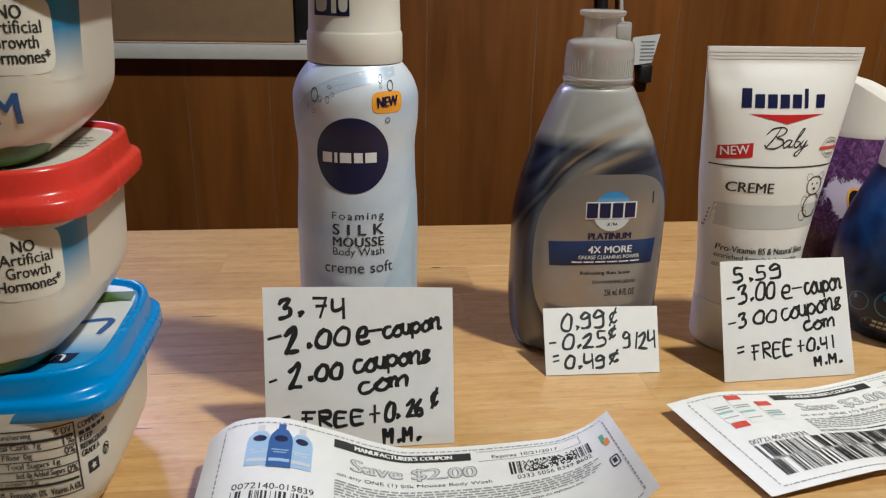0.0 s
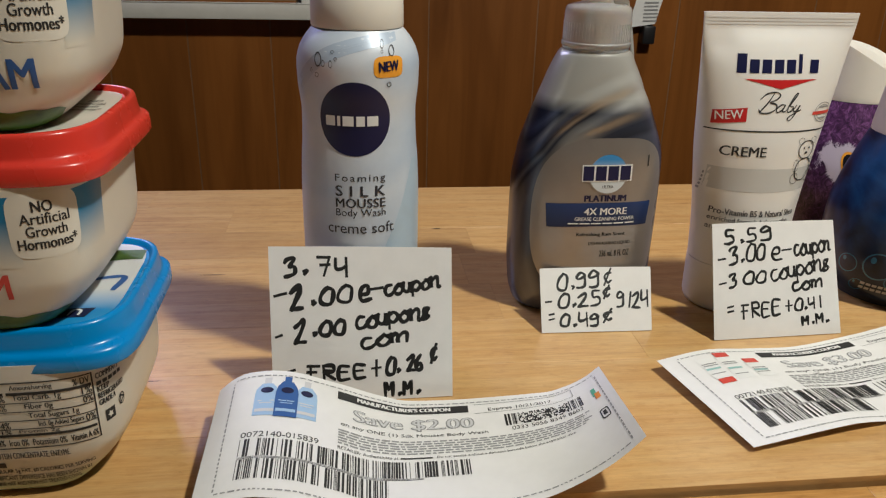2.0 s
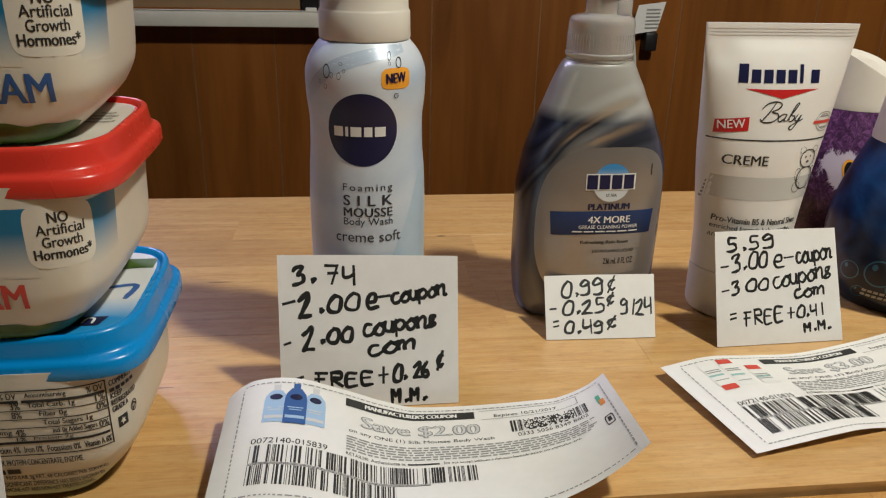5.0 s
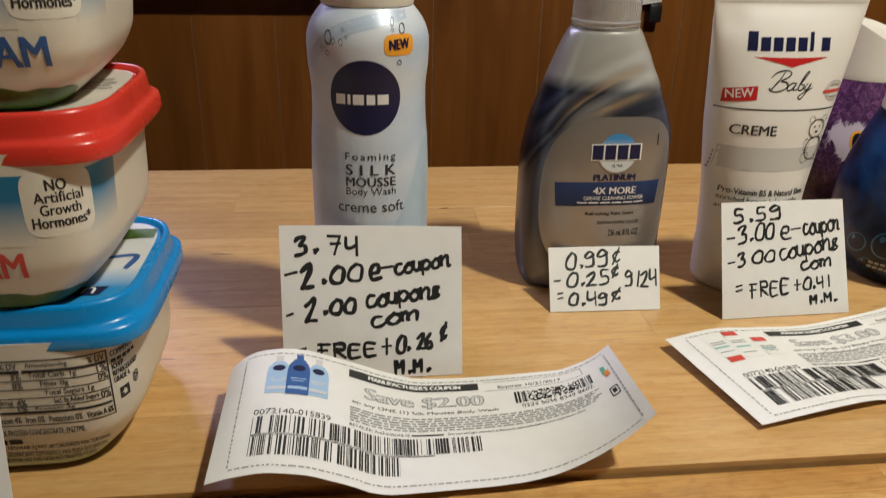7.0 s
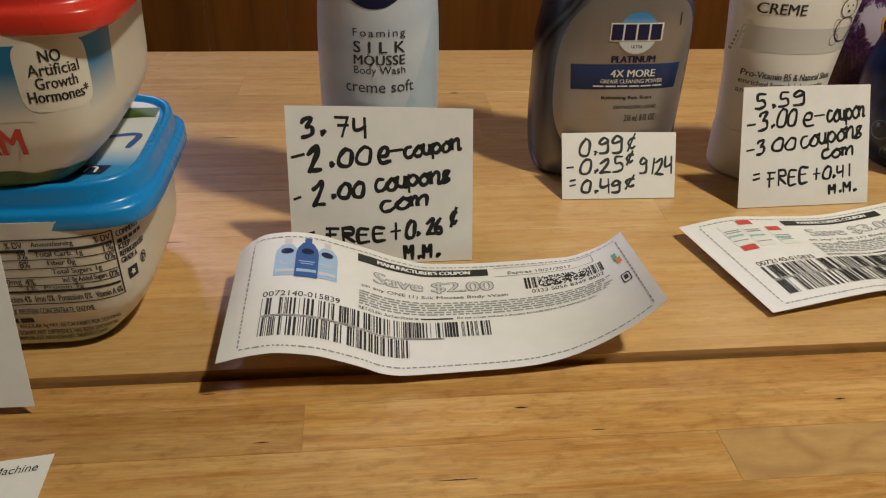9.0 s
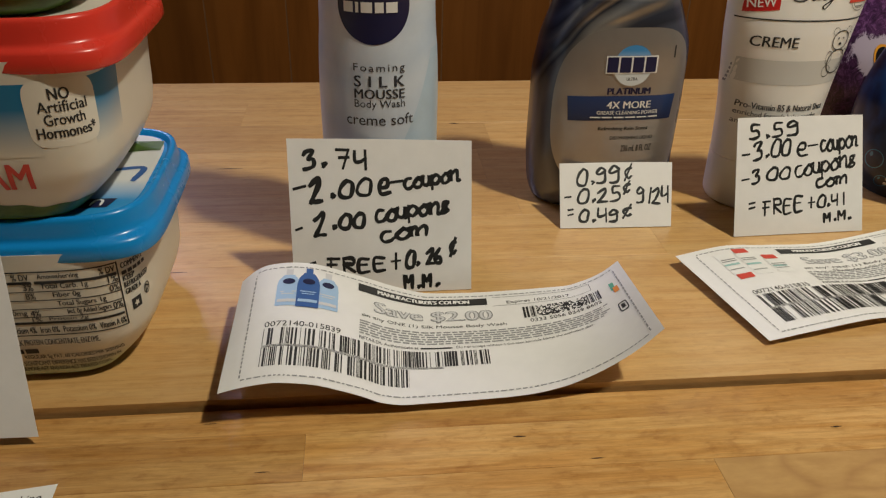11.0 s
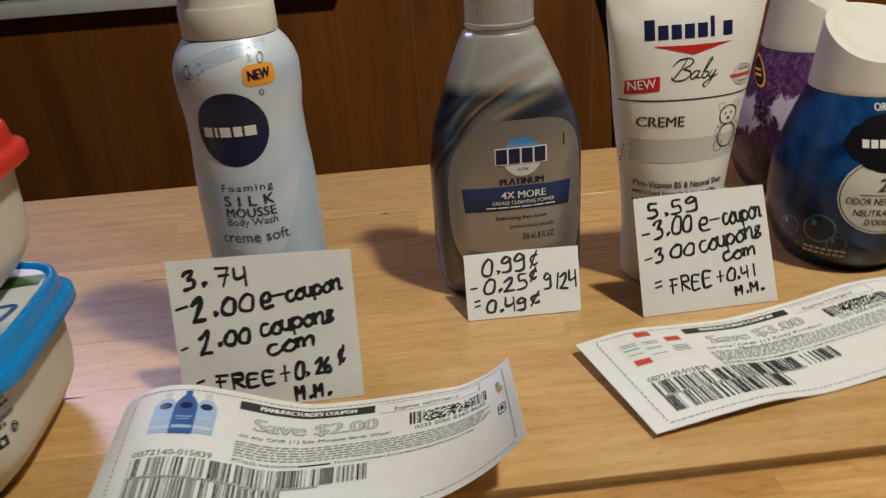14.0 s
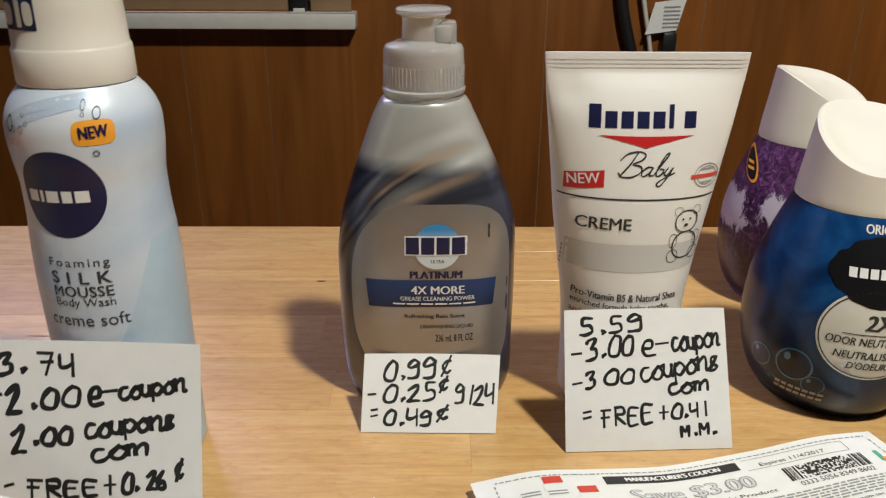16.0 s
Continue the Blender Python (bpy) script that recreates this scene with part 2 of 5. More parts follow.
def pearl_plastic():
    """Silver liquid in a clear bottle, milky above the liquid; bluish side shading and swept highlight stripes are
    painted in.
    """
    m = mat("silver_pearl_plastic", rough=0.30, metal=0.6, coat=0.4)
    n = Nodes(m)
    tc = n.t.nodes.new("ShaderNodeTexCoord")
    sep = n.t.nodes.new("ShaderNodeSeparateXYZ")
    n.link(tc.outputs["Object"], sep.inputs[0])
    cloud = n.noise(n.coords((30, 30, 14)), 1.6, 3.0, 0.5, 0.8)

    def ranged(socket, a, b):
        r = n.add("ShaderNodeMapRange")
        r.inputs["From Min"].default_value, r.inputs["From Max"].default_value = a, b
        n.link(socket, r.inputs["Value"])
        return r.outputs["Result"]

    c = n.ramp(cloud, (0.3, (0.33, 0.315, 0.305)), (0.7, (0.42, 0.405, 0.385)))
    mp = n.t.nodes.new("ShaderNodeMapping")
    mp.inputs["Location"].default_value = (-0.030, 0, -0.0386)
    mp.inputs["Scale"].default_value = (1, 0, 0.92)
    n.link(tc.outputs["Object"], mp.inputs["Vector"])
    ln = n.t.nodes.new("ShaderNodeVectorMath")
    ln.operation = "LENGTH"
    n.link(mp.outputs["Vector"], ln.inputs[0])
    wob = n.noise(n.coords((20, 20, 20)), 1.5, 2.0, 0.5)
    r = n.add("ShaderNodeMath")
    r.operation = "MULTIPLY_ADD"
    r.inputs[1].default_value = 0.004
    n.link(wob, r.inputs[0])
    n.link(ln.outputs["Value"], r.inputs[2])
    # Highlights and shade of the swept ridges, painted as light and dark tones.
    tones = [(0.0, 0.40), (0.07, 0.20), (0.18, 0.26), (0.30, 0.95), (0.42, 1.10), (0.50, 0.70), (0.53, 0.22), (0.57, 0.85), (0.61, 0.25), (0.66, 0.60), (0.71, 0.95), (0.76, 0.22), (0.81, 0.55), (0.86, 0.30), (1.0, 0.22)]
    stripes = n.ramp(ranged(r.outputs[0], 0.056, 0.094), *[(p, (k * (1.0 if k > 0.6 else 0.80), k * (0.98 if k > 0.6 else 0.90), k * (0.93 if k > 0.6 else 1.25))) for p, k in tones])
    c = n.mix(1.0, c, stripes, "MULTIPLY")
    # Bluish edge shading painted in: darker towards the left and right sides.
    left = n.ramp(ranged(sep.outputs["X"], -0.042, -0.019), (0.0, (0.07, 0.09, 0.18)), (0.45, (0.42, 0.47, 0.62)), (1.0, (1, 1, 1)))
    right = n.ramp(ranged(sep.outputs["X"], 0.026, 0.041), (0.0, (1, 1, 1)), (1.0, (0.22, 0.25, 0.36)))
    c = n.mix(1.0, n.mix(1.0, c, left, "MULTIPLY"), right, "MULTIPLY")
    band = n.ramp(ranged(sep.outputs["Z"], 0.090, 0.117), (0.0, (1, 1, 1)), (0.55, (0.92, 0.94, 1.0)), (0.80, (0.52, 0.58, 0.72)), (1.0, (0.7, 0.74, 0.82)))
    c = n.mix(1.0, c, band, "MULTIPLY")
    milky = ranged(sep.outputs["Z"], 0.112, 0.119)
    n.colour(n.mix(milky, c, (0.44, 0.435, 0.405)))
    low = n.add("ShaderNodeMapRange")
    low.inputs["To Min"].default_value, low.inputs["To Max"].default_value = 0.65, 0.2
    n.link(milky, low.inputs["Value"])
    n.link(low.outputs["Result"], n.out.inputs["Metallic"])
    return m


def air_print(name, dark, mid, light, scale, turn=0.4, fade=False):
    m = mat(name, rough=0.30, spec=0.35, coat=0.1)
    n = Nodes(m)
    f = n.noise(n.coords((1, 1, 0.8), turn=(0, turn, 0)), scale, 4.0, 0.55, 1.2)
    g = n.noise(n.coords(), scale * 4.5, 3.0, 0.6)
    c = n.ramp(f, (0.34, dark), (0.5, mid), (0.72, light))
    c = n.mix(0.35, c, n.ramp(g, (0.35, (0.45, 0.45, 0.5)), (0.7, (1.2, 1.2, 1.2))), "MULTIPLY")
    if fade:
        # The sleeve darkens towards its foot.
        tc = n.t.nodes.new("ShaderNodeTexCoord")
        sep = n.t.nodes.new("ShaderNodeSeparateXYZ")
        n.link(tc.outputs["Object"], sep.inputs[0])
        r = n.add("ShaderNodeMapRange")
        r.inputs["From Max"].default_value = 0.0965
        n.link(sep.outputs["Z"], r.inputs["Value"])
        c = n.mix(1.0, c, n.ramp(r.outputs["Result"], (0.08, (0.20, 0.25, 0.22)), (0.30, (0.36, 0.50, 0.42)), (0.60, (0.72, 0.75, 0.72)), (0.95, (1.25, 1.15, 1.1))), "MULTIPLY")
    n.colour(c)
    return m


def flower_print():
    m = mat("lavender_flower_print", rough=0.32, spec=0.35, coat=0.1)
    n = Nodes(m)
    big = n.noise(n.coords((1, 1, 0.6)), 34.0, 2.0, 0.5, 0.5)
    sprig = n.noise(n.coords((1, 1, 0.7)), 210.0, 5.0, 0.75, 1.6)
    buds = n.ramp(sprig, (0.34, (0.016, 0.006, 0.022)), (0.5, (0.065, 0.022, 0.075)), (0.62, (0.16, 0.065, 0.18)), (0.74, (0.30, 0.17, 0.33)))
    tc = n.t.nodes.new("ShaderNodeTexCoord")
    sep = n.t.nodes.new("ShaderNodeSeparateXYZ")
    n.link(tc.outputs["Object"], sep.inputs[0])
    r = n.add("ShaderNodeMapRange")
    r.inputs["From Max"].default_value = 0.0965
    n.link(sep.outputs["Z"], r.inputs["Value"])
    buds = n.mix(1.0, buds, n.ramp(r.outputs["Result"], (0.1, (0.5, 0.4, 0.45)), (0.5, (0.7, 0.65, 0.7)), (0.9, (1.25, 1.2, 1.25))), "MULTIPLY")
    # A pale patch between the upper and the lower sprigs, with a ragged edge.
    patch = n.ramp(r.outputs["Result"], (0.36, (0, 0, 0)), (0.52, (0.30, 0.30, 0.30)), (0.66, (0.30, 0.30, 0.30)), (0.80, (0, 0, 0)))
    edge = n.mix(1.0, n.mix(0.25, n.mix(1.0, big, patch, "ADD"), sprig), (0, 0, 0), "ADD")
    n.colour(n.mix(n.ramp(edge, (0.66, (0, 0, 0)), (0.69, (1, 1, 1))), buds, (0.50, 0.44, 0.54)))
    return m


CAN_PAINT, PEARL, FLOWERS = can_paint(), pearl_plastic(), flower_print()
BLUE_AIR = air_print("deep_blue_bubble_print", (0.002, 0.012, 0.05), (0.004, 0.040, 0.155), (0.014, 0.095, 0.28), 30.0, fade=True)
FRUIT_AIR = air_print("fruit_garden_print", (0.06, 0.11, 0.03), (0.42, 0.10, 0.06), (0.62, 0.40, 0.16), 34.0)
PURPLE = speckled("purple_print", (0.13, 0.035, 0.25), 0.3, 0.08)
BLACK_LABEL = speckled("black_label_print", (0.008, 0.008, 0.010), 0.3, 0.1)
CLAIM = speckled("pale_cream_print", (0.74, 0.71, 0.62), 0.33, 0.03)
CREAM_LABEL = speckled("cream_label_print", (0.62, 0.60, 0.52), 0.35, 0.05)
BUBBLE = mat("pale_bubble_print", (0.045, 0.16, 0.27), 0.15, coat=0.6)
LABEL_SILVER = speckled("silver_label_print", (0.365, 0.342, 0.322), 0.34, 0.06, metal=0.65)


def graded(name, low, high, z0, z1, rough=0.35, axis="Z", sss=0.0):
    """A printed colour that fades from one tone to another with height on its thing."""
    m = mat(name, rough=rough, sss=sss)
    n = Nodes(m)
    c = n.t.nodes.new("ShaderNodeTexCoord")
    sep = n.t.nodes.new("ShaderNodeSeparateXYZ")
    n.link(c.outputs["Object"], sep.inputs[0])
    r = n.add("ShaderNodeMapRange")
    r.inputs["From Min"].default_value, r.inputs["From Max"].default_value = z0, z1
    n.link(sep.outputs[axis], r.inputs["Value"])
    n.colour(n.ramp(r.outputs["Result"], (0.0, low), (1.0, high)))
    return m


TUB_BLUE = graded("tub_sky_print", (0.72, 0.68, 0.58), (0.012, 0.19, 0.38), 0.0270, 0.042, 0.32, sss=0.2)
LID_SKY = graded("lid_sky_print", (0.02, 0.28, 0.62), (0.68, 0.69, 0.68), -0.026, -0.008, 0.35, "Y")
LOGO_SKY = graded("logo_sky_print", (0.62, 0.66, 0.68), (0.05, 0.25, 0.55), 0.079, 0.089)
BLUE_BAND = graded("blue_band_print", (0.005, 0.014, 0.055), (0.010, 0.040, 0.15), 0.052, 0.066, 0.35)


def hill_print():
    m = mat("green_hill_print", rough=0.4)
    n = Nodes(m)
    f = n.noise(n.coords((1, 1, 2.5)), 90.0, 4.0, 0.6)
    n.colour(n.ramp(f, (0.3, (0.018, 0.055, 0.006)), (0.7, (0.10, 0.20, 0.022))))
    return m


HILL = hill_print()
CORD_WHITE = mat("white_cord", (0.62, 0.60, 0.55), 0.45)


# ---- building helpers ----
def smooth_keys(keys):
    """A smooth curve without overshoot through (z, value, value...) rows: returns a function of z."""
    k = np.array(sorted(keys), float)
    z, v = k[:, 0], k[:, 1:]
    h = np.diff(z)[:, None]
    d = np.diff(v, axis=0) / h
    s = np.zeros_like(v)
    s[0], s[-1] = d[0], d[-1]
    a, b = d[:-1], d[1:]
    with np.errstate(all="ignore"):
        s[1:-1] = np.where(a * b > 0, 2 * a * b / (a + b), 0)

    def at(x):
        x = min(max(x, z[0]), z[-1])
        i = min(int(np.searchsorted(z, x, side="right")) - 1, len(z) - 2)
        i = max(i, 0)
        t = (x - z[i]) / (z[i + 1] - z[i])
        w = z[i + 1] - z[i]
        return (2 * t**3 - 3 * t**2 + 1) * v[i] + (t**3 - 2 * t**2 + t) * w * s[i] + (3 * t**2 - 2 * t**3) * v[i + 1] + (t**3 - t**2) * w * s[i + 1]

    return at


def part(name, bm, material, parent=None, label="", smooth=True):
    """Links a bmesh, or a ready mesh, as one mesh object under a thing or a part."""
    if isinstance(bm, bmesh.types.BMesh):
        me = bpy.data.meshes.new(name)
        bm.to_mesh(me)
        bm.free()
    else:
        me = bm
    if not me.materials:
        for m in material if isinstance(material, (list, tuple)) else [material]:
            me.materials.append(m)
    for p in me.polygons:
        p.use_smooth = smooth
    if smooth:
        me.set_sharp_from_angle(angle=radians(42))
    ob = new(name, me)
    if parent:
        ob.parent = parent
    if label:
        ob["label"] = label
    return ob


def each(name, shapes, surface, lift, material, parent, label=""):
    """Lays every shape as a part of its own."""
    for shape in shapes:
        part(name, lay([shape], surface, lift), material, parent, label)


def thing(name, m, label, category, group="", kind=""):
    ob = new(name)
    ob.matrix_world = m
    ob.empty_display_size = 0.02
    return tagged(ob, label, category, group, kind)


def box_bm(x0, y0, z0, x1, y1, z1, bevel=0.0, segments=2):
    bm = bmesh.new()
    bmesh.ops.create_cube(bm, size=1.0)
    for v in bm.verts:
        v.co = Vector(((x0 + x1) / 2 + v.co.x * (x1 - x0), (y0 + y1) / 2 + v.co.y * (y1 - y0), (z0 + z1) / 2 + v.co.z * (z1 - z0)))
    if bevel:
        bmesh.ops.bevel(bm, geom=bm.edges[:], offset=bevel, segments=segments, affect="EDGES", profile=0.5)
    return bm


class Loft:
    """A body of stacked superellipse sections. Rows: z, centre x, centre y, half width, half depth, power."""

    def __init__(self, rows, dent=None):
        self.at = smooth_keys(rows)
        self.lo, self.hi, self.dent = min(r[0] for r in rows), max(r[0] for r in rows), dent

    def front(self, x, z):
        cx, cy, a, b, n = self.at(z)
        u = min(abs((x - cx) / a), 0.999)
        y = cy - b * (1 - u**n) ** (1 / n)
        return y + (self.dent(x, z) if self.dent else 0)

    def bm(self, levels, around=72, closed=True, thick=0.0):
        bm = bmesh.new()
        rings = []
        for z in levels:
            cx, cy, a, b, n = self.at(z)
            ring = []
            for i in range(around):
                t = 2 * math.pi * i / around
                c, s = math.cos(t), math.sin(t)
                x = cx + a * math.copysign(abs(c) ** (2 / n), c)
                y = cy + b * math.copysign(abs(s) ** (2 / n), s)
                if self.dent and s < 0:
                    y += self.dent(x, z) * min(1, -s * 2.5)
                ring.append(bm.verts.new((x, y, z)))
            rings.append(ring)
        for r, q in zip(rings, rings[1:]):
            for i in range(around):
                j = (i + 1) % around
                bm.faces.new((r[i], r[j], q[j], q[i]))
        if closed:
            bm.faces.new(rings[0][::-1])
            bm.faces.new(rings[-1])
        return bm


def levels(lo, hi, count, ends=0.0):
    out = list(np.linspace(lo, hi, count))
    if ends:
        out = sorted(set(out + [lo + ends * k for k in (0.12, 0.3, 0.6)] + [hi - ends * k for k in (0.12, 0.3, 0.6)]))
    return out


def turned(rows, around=56, open_top=False):
    """A lathe shape from (radius, z) rows, about z."""
    bm = bmesh.new()
    rings = []
    for r, z in rows:
        rings.append([bm.verts.new((r * math.cos(2 * math.pi * i / around), r * math.sin(2 * math.pi * i / around), z)) for i in range(around)])
    for p, q in zip(rings, rings[1:]):
        for i in range(around):
            j = (i + 1) % around
            bm.faces.new((p[i], p[j], q[j], q[i]))
    bm.faces.new(rings[0][::-1])
    if not open_top:
        bm.faces.new(rings[-1])
    return bm


def moved(bm, m):
    bmesh.ops.transform(bm, matrix=m, verts=bm.verts[:])
    return bm


# Lettering: flat outlines in (u, v), laid onto a surface by a function (u, v, lift) -> place.
def words(text, shear=0.0, spacing=1.0):
    """Vertices (u, v) and faces of a line of type, scaled to a box of 1 x 1."""
    cu = bpy.data.curves.new("type", "FONT")
    cu.body, cu.shear, cu.resolution_u, cu.space_character = text, shear, 3, spacing
    ob = bpy.data.objects.new("type", cu)
    scene.collection.objects.link(ob)
    bpy.context.view_layer.update()
    me = bpy.data.meshes.new_from_object(ob.evaluated_get(bpy.context.evaluated_depsgraph_get()))
    # Cut long edges, so that the type can follow a curved surface.
    bm = bmesh.new()
    bm.from_mesh(me)
    bmesh.ops.triangulate(bm, faces=bm.faces[:])
    for k in range(2):
        bmesh.ops.subdivide_edges(bm, edges=[e for e in bm.edges if e.calc_length() > 0.22], cuts=1)
        bmesh.ops.triangulate(bm, faces=bm.faces[:])
    bm.verts.index_update()
    co = np.array([v.co[:2] for v in bm.verts]).reshape(-1, 2)
    faces = [tuple(v.index for v in f.verts) for f in bm.faces]
    bm.free()
    bpy.data.objects.remove(ob)
    bpy.data.curves.remove(cu)
    bpy.data.meshes.remove(me)
    lo, hi = co.min(0), co.max(0)
    return (co - lo) / np.maximum(hi - lo, 1e-6), faces


def lay(shapes, surface, lift=0.00025):
    """One bmesh of (points, faces) shapes laid onto a surface."""
    bm = bmesh.new()
    for pts, faces in shapes:
        vs = [bm.verts.new(surface(p[0], p[1], lift + (p[2] if len(p) > 2 else 0.0))) for p in pts]
        for f in faces:
            try:
                bm.faces.new([vs[i] for i in f])
            except ValueError:
                pass
    bmesh.ops.recalc_face_normals(bm, faces=bm.faces[:])
    return bm


def line_of(text, u0, v0, width, height, turn=0.0, **more):
    """A line of type in a box whose lower left corner is (u0, v0); turn in degrees."""
    bold = more.pop("bold", 0.0)
    co, faces = words(text, **more)
    d = max(0.0, bold) * height * 1.6
    co = co * (width - 2 * d, height)
    c, s = math.cos(radians(turn)), math.sin(radians(turn))
    pts, out = [], []
    for k in range(3 if d else 1):
        out += [tuple(i + len(pts) for i in f) for f in faces]
        pts += [(u0 + c * (x + d * k) - s * y, v0 + s * (x + d * k) + c * y, 0.00002 * k) for x, y in co]
    return pts, out


def grid(u0, v0, u1, v1, nu=1, nv=1, inside=None):
    """A rectangle of cells; inside(u, v) may bend the cell corners."""
    pts = [(u0 + (u1 - u0) * i / nu, v0 + (v1 - v0) * j / nv) for j in range(nv + 1) for i in range(nu + 1)]
    if inside:
        pts = [inside(*p) for p in pts]
    faces = [(j * (nu + 1) + i, j * (nu + 1) + i + 1, (j + 1) * (nu + 1) + i + 1, (j + 1) * (nu + 1) + i) for j in range(nv) for i in range(nu)]
    return pts, faces


def blob(u, v, ru, rv, power=2.0, rings=5, around=40, hole=0.0, bumpy=None, left=0.0):
    """A filled superellipse, or with a hole a ring, cut into cells."""
    pts, faces = [], []
    start = hole if hole else 0.04
    for k in range(rings + 1):
        f = start + (1 - start) * k / rings
        for i in range(around):
            t = 2 * math.pi * i / around
            c, s = math.cos(t), math.sin(t)
            g = f * (bumpy(t) if bumpy else 1)
            p = left if left and c < 0 else power
            pts.append((u + g * ru * math.copysign(abs(c) ** (2 / p), c), v + g * rv * math.copysign(abs(s) ** (2 / p), s)))
    for k in range(rings):
        for i in range(around):
            j = (i + 1) % around
            faces.append((k * around + i, k * around + j, (k + 1) * around + j, (k + 1) * around + i))
    if not hole:
        faces.append(tuple(range(around)))
    return pts, faces


def ribbon(points, width, steps=5, wobble=0.0):
    """A stroke, of even or slightly uneven width, along a smooth line through the points."""
    p = np.array(points, float)
    if len(p) > 2:
        q = np.vstack([2 * p[0] - p[1], p, 2 * p[-1] - p[-2]])
        out = []
        for i in range(1, len(q) - 2):
            for k in range(steps):
                t = k / steps
                out.append(0.5 * (2 * q[i] + (q[i + 1] - q[i - 1]) * t + (2 * q[i - 1] - 5 * q[i] + 4 * q[i + 1] - q[i + 2]) * t**2 + (3 * q[i] - q[i - 1] - 3 * q[i + 1] + q[i + 2]) * t**3))
        p = np.array(out + [p[-1]])
    d = np.gradient(p, axis=0)
    d /= np.maximum(np.linalg.norm(d, axis=1, keepdims=True), 1e-9)
    nrm = np.stack([-d[:, 1], d[:, 0]], 1) * width / 2
    nrm *= (1 + wobble * np.sin(np.arange(len(p)) * 0.55 + 900 * wobble))[:, None]
    p[0] -= d[0] * width * 0.4
    p[-1] += d[-1] * width * 0.4
    nrm[0] *= 0.7
    nrm[-1] *= 0.7
    pts = [tuple(a) for pair in zip(p + nrm, p - nrm) for a in pair]
    faces = [(2 * i, 2 * i + 1, 2 * i + 3, 2 * i + 2) for i in range(len(p) - 1)]
    return pts, faces


# A hand-drawn alphabet: strokes of grid points, base line at 2, capitals to 9.
HAND = {
    "0": "4927142252656849", "1": "3932", "2": "173859573412 123262", "3": "182959364655533212", "4": "19153556 5952",
    "5": "5929264655533212", "6": "49161332534514", "7": "1959 5932 2656", "9": "583917265758533212", ".": "22333323", "-": "1555",
    "=": "1656 1252", "+": "1555 3832", "/": "4932", "c": "4626142242", "e": "14444626142252", "o": "361422425436",
    "u": "16133244464252", "p": "1610 1536543213", "n": "16121436454252", "s": "462624433212", "m": "16121426353234566562",
    "F": "2922 1959 1646", "R": "1912 194957461652", "E": "59191252 1646", "M": "1219355952", "q": "5737153253 5911",
}


def handwriting(text, u0, u1, v0, v1, tall, pen, seed=1):
    """A word written by hand between u0 and u1, on a base line that runs from v0 to v1; tall is a capital's height, or a small letter's in a word of small letters."""
    rnd = random.Random(seed)
    u0, u1, tall = u0 + pen * 0.5, u1 - pen * 0.6, tall - pen * 0.8
    if text != "-":
        v0, v1 = v0 + pen * 0.4, v1 + pen * 0.4
    small = text.strip("-").islower() and text != "q"
    pen_x, glyphs, last = 0.0, [], None
    for ch in text:
        size, up = rnd.uniform(0.93, 1.07), rnd.uniform(-0.3, 0.3)
        strokes = [[(pen_x + (int(s[i]) + rnd.uniform(-0.15, 0.15)) * size, (int(s[i + 1]) - 2 + rnd.uniform(-0.15, 0.15)) * size + up) for i in range(0, len(s), 2)] for s in HAND[ch].split()]
        if small and last and ch != "-":
            strokes.append([last, ((last[0] + strokes[0][0][0]) / 2, (last[1] + strokes[0][0][1]) / 2 - 0.4), strokes[0][0]])
        last = strokes[0][-1] if small and ch not in "p-" else None
        glyphs.append(strokes)
        pen_x += 3.6 if ch == "." else 4.0 if ch in "1/" else 6.4 if ch == "m" else 4.6 if ch in "coenusp" else 6.3
    xs = [x for g in glyphs for st in g for x, y in st]
    ys = [y for g in glyphs for st in g for x, y in st]
    lo, k = min(xs), (u1 - u0) / (max(xs) - min(xs))
    base, h = (sum(ys) / len(ys), 0.0) if text == "-" else (min(ys), tall / (max(ys) - min(ys))) if text == "=" else (0.0, tall / (4.0 if small else 7.0))
    rise = (v1 - v0) / (u1 - u0)
    return [[ribbon([(u0 + (x - lo) * k, v0 + (x - lo) * k * rise + (y - base) * h) for x, y in pts], pen * rnd.uniform(0.88, 1.1), wobble=rnd.uniform(0.08, 0.2)) for pts in g] for g in glyphs]


def onto(loft):
    """A surface function for the front of a loft."""
    return lambda u, v, lift: Vector((u, loft.front(u, v) - lift, v))


def wrapped(loft):
    """A surface function round a loft: u is the length along its outline from the middle of the front."""
    t = np.linspace(-math.pi / 2, math.pi / 2, 600)
    co, si = np.abs(np.cos(t)), np.sin(t)
    kept = {}

    def at(u, v, lift):
        key = round(v, 5)
        if key not in kept:
            cx, cy, a, b, n = loft.at(v)
            x, y = a * co ** (2 / n), b * np.sign(si) * np.abs(si) ** (2 / n)
            kept[key] = (np.r_[0, np.cumsum(np.hypot(np.diff(x), np.diff(y)))], x, y, cx, cy, a, b, n)
        length, x, y, cx, cy, a, b, n = kept[key]
        px, py = float(np.interp(abs(u), length, x)), float(np.interp(abs(u), length, y))
        out = Vector(((px / a) ** (n - 1) / a, math.copysign(abs(py / b) ** (n - 1), py) / b, 0)).normalized() * lift
        return Vector((cx + math.copysign(px + out.x, u), cy + py + out.y, v))

    return at


def round_surface(radius_at):
    """A surface function for a body turned about z: u runs round the front."""
    def at(u, v, lift):
        r = radius_at(v)
        t = u / r
        return Vector(((r + lift) * math.sin(t), -(r + lift) * math.cos(t), v))
    return at


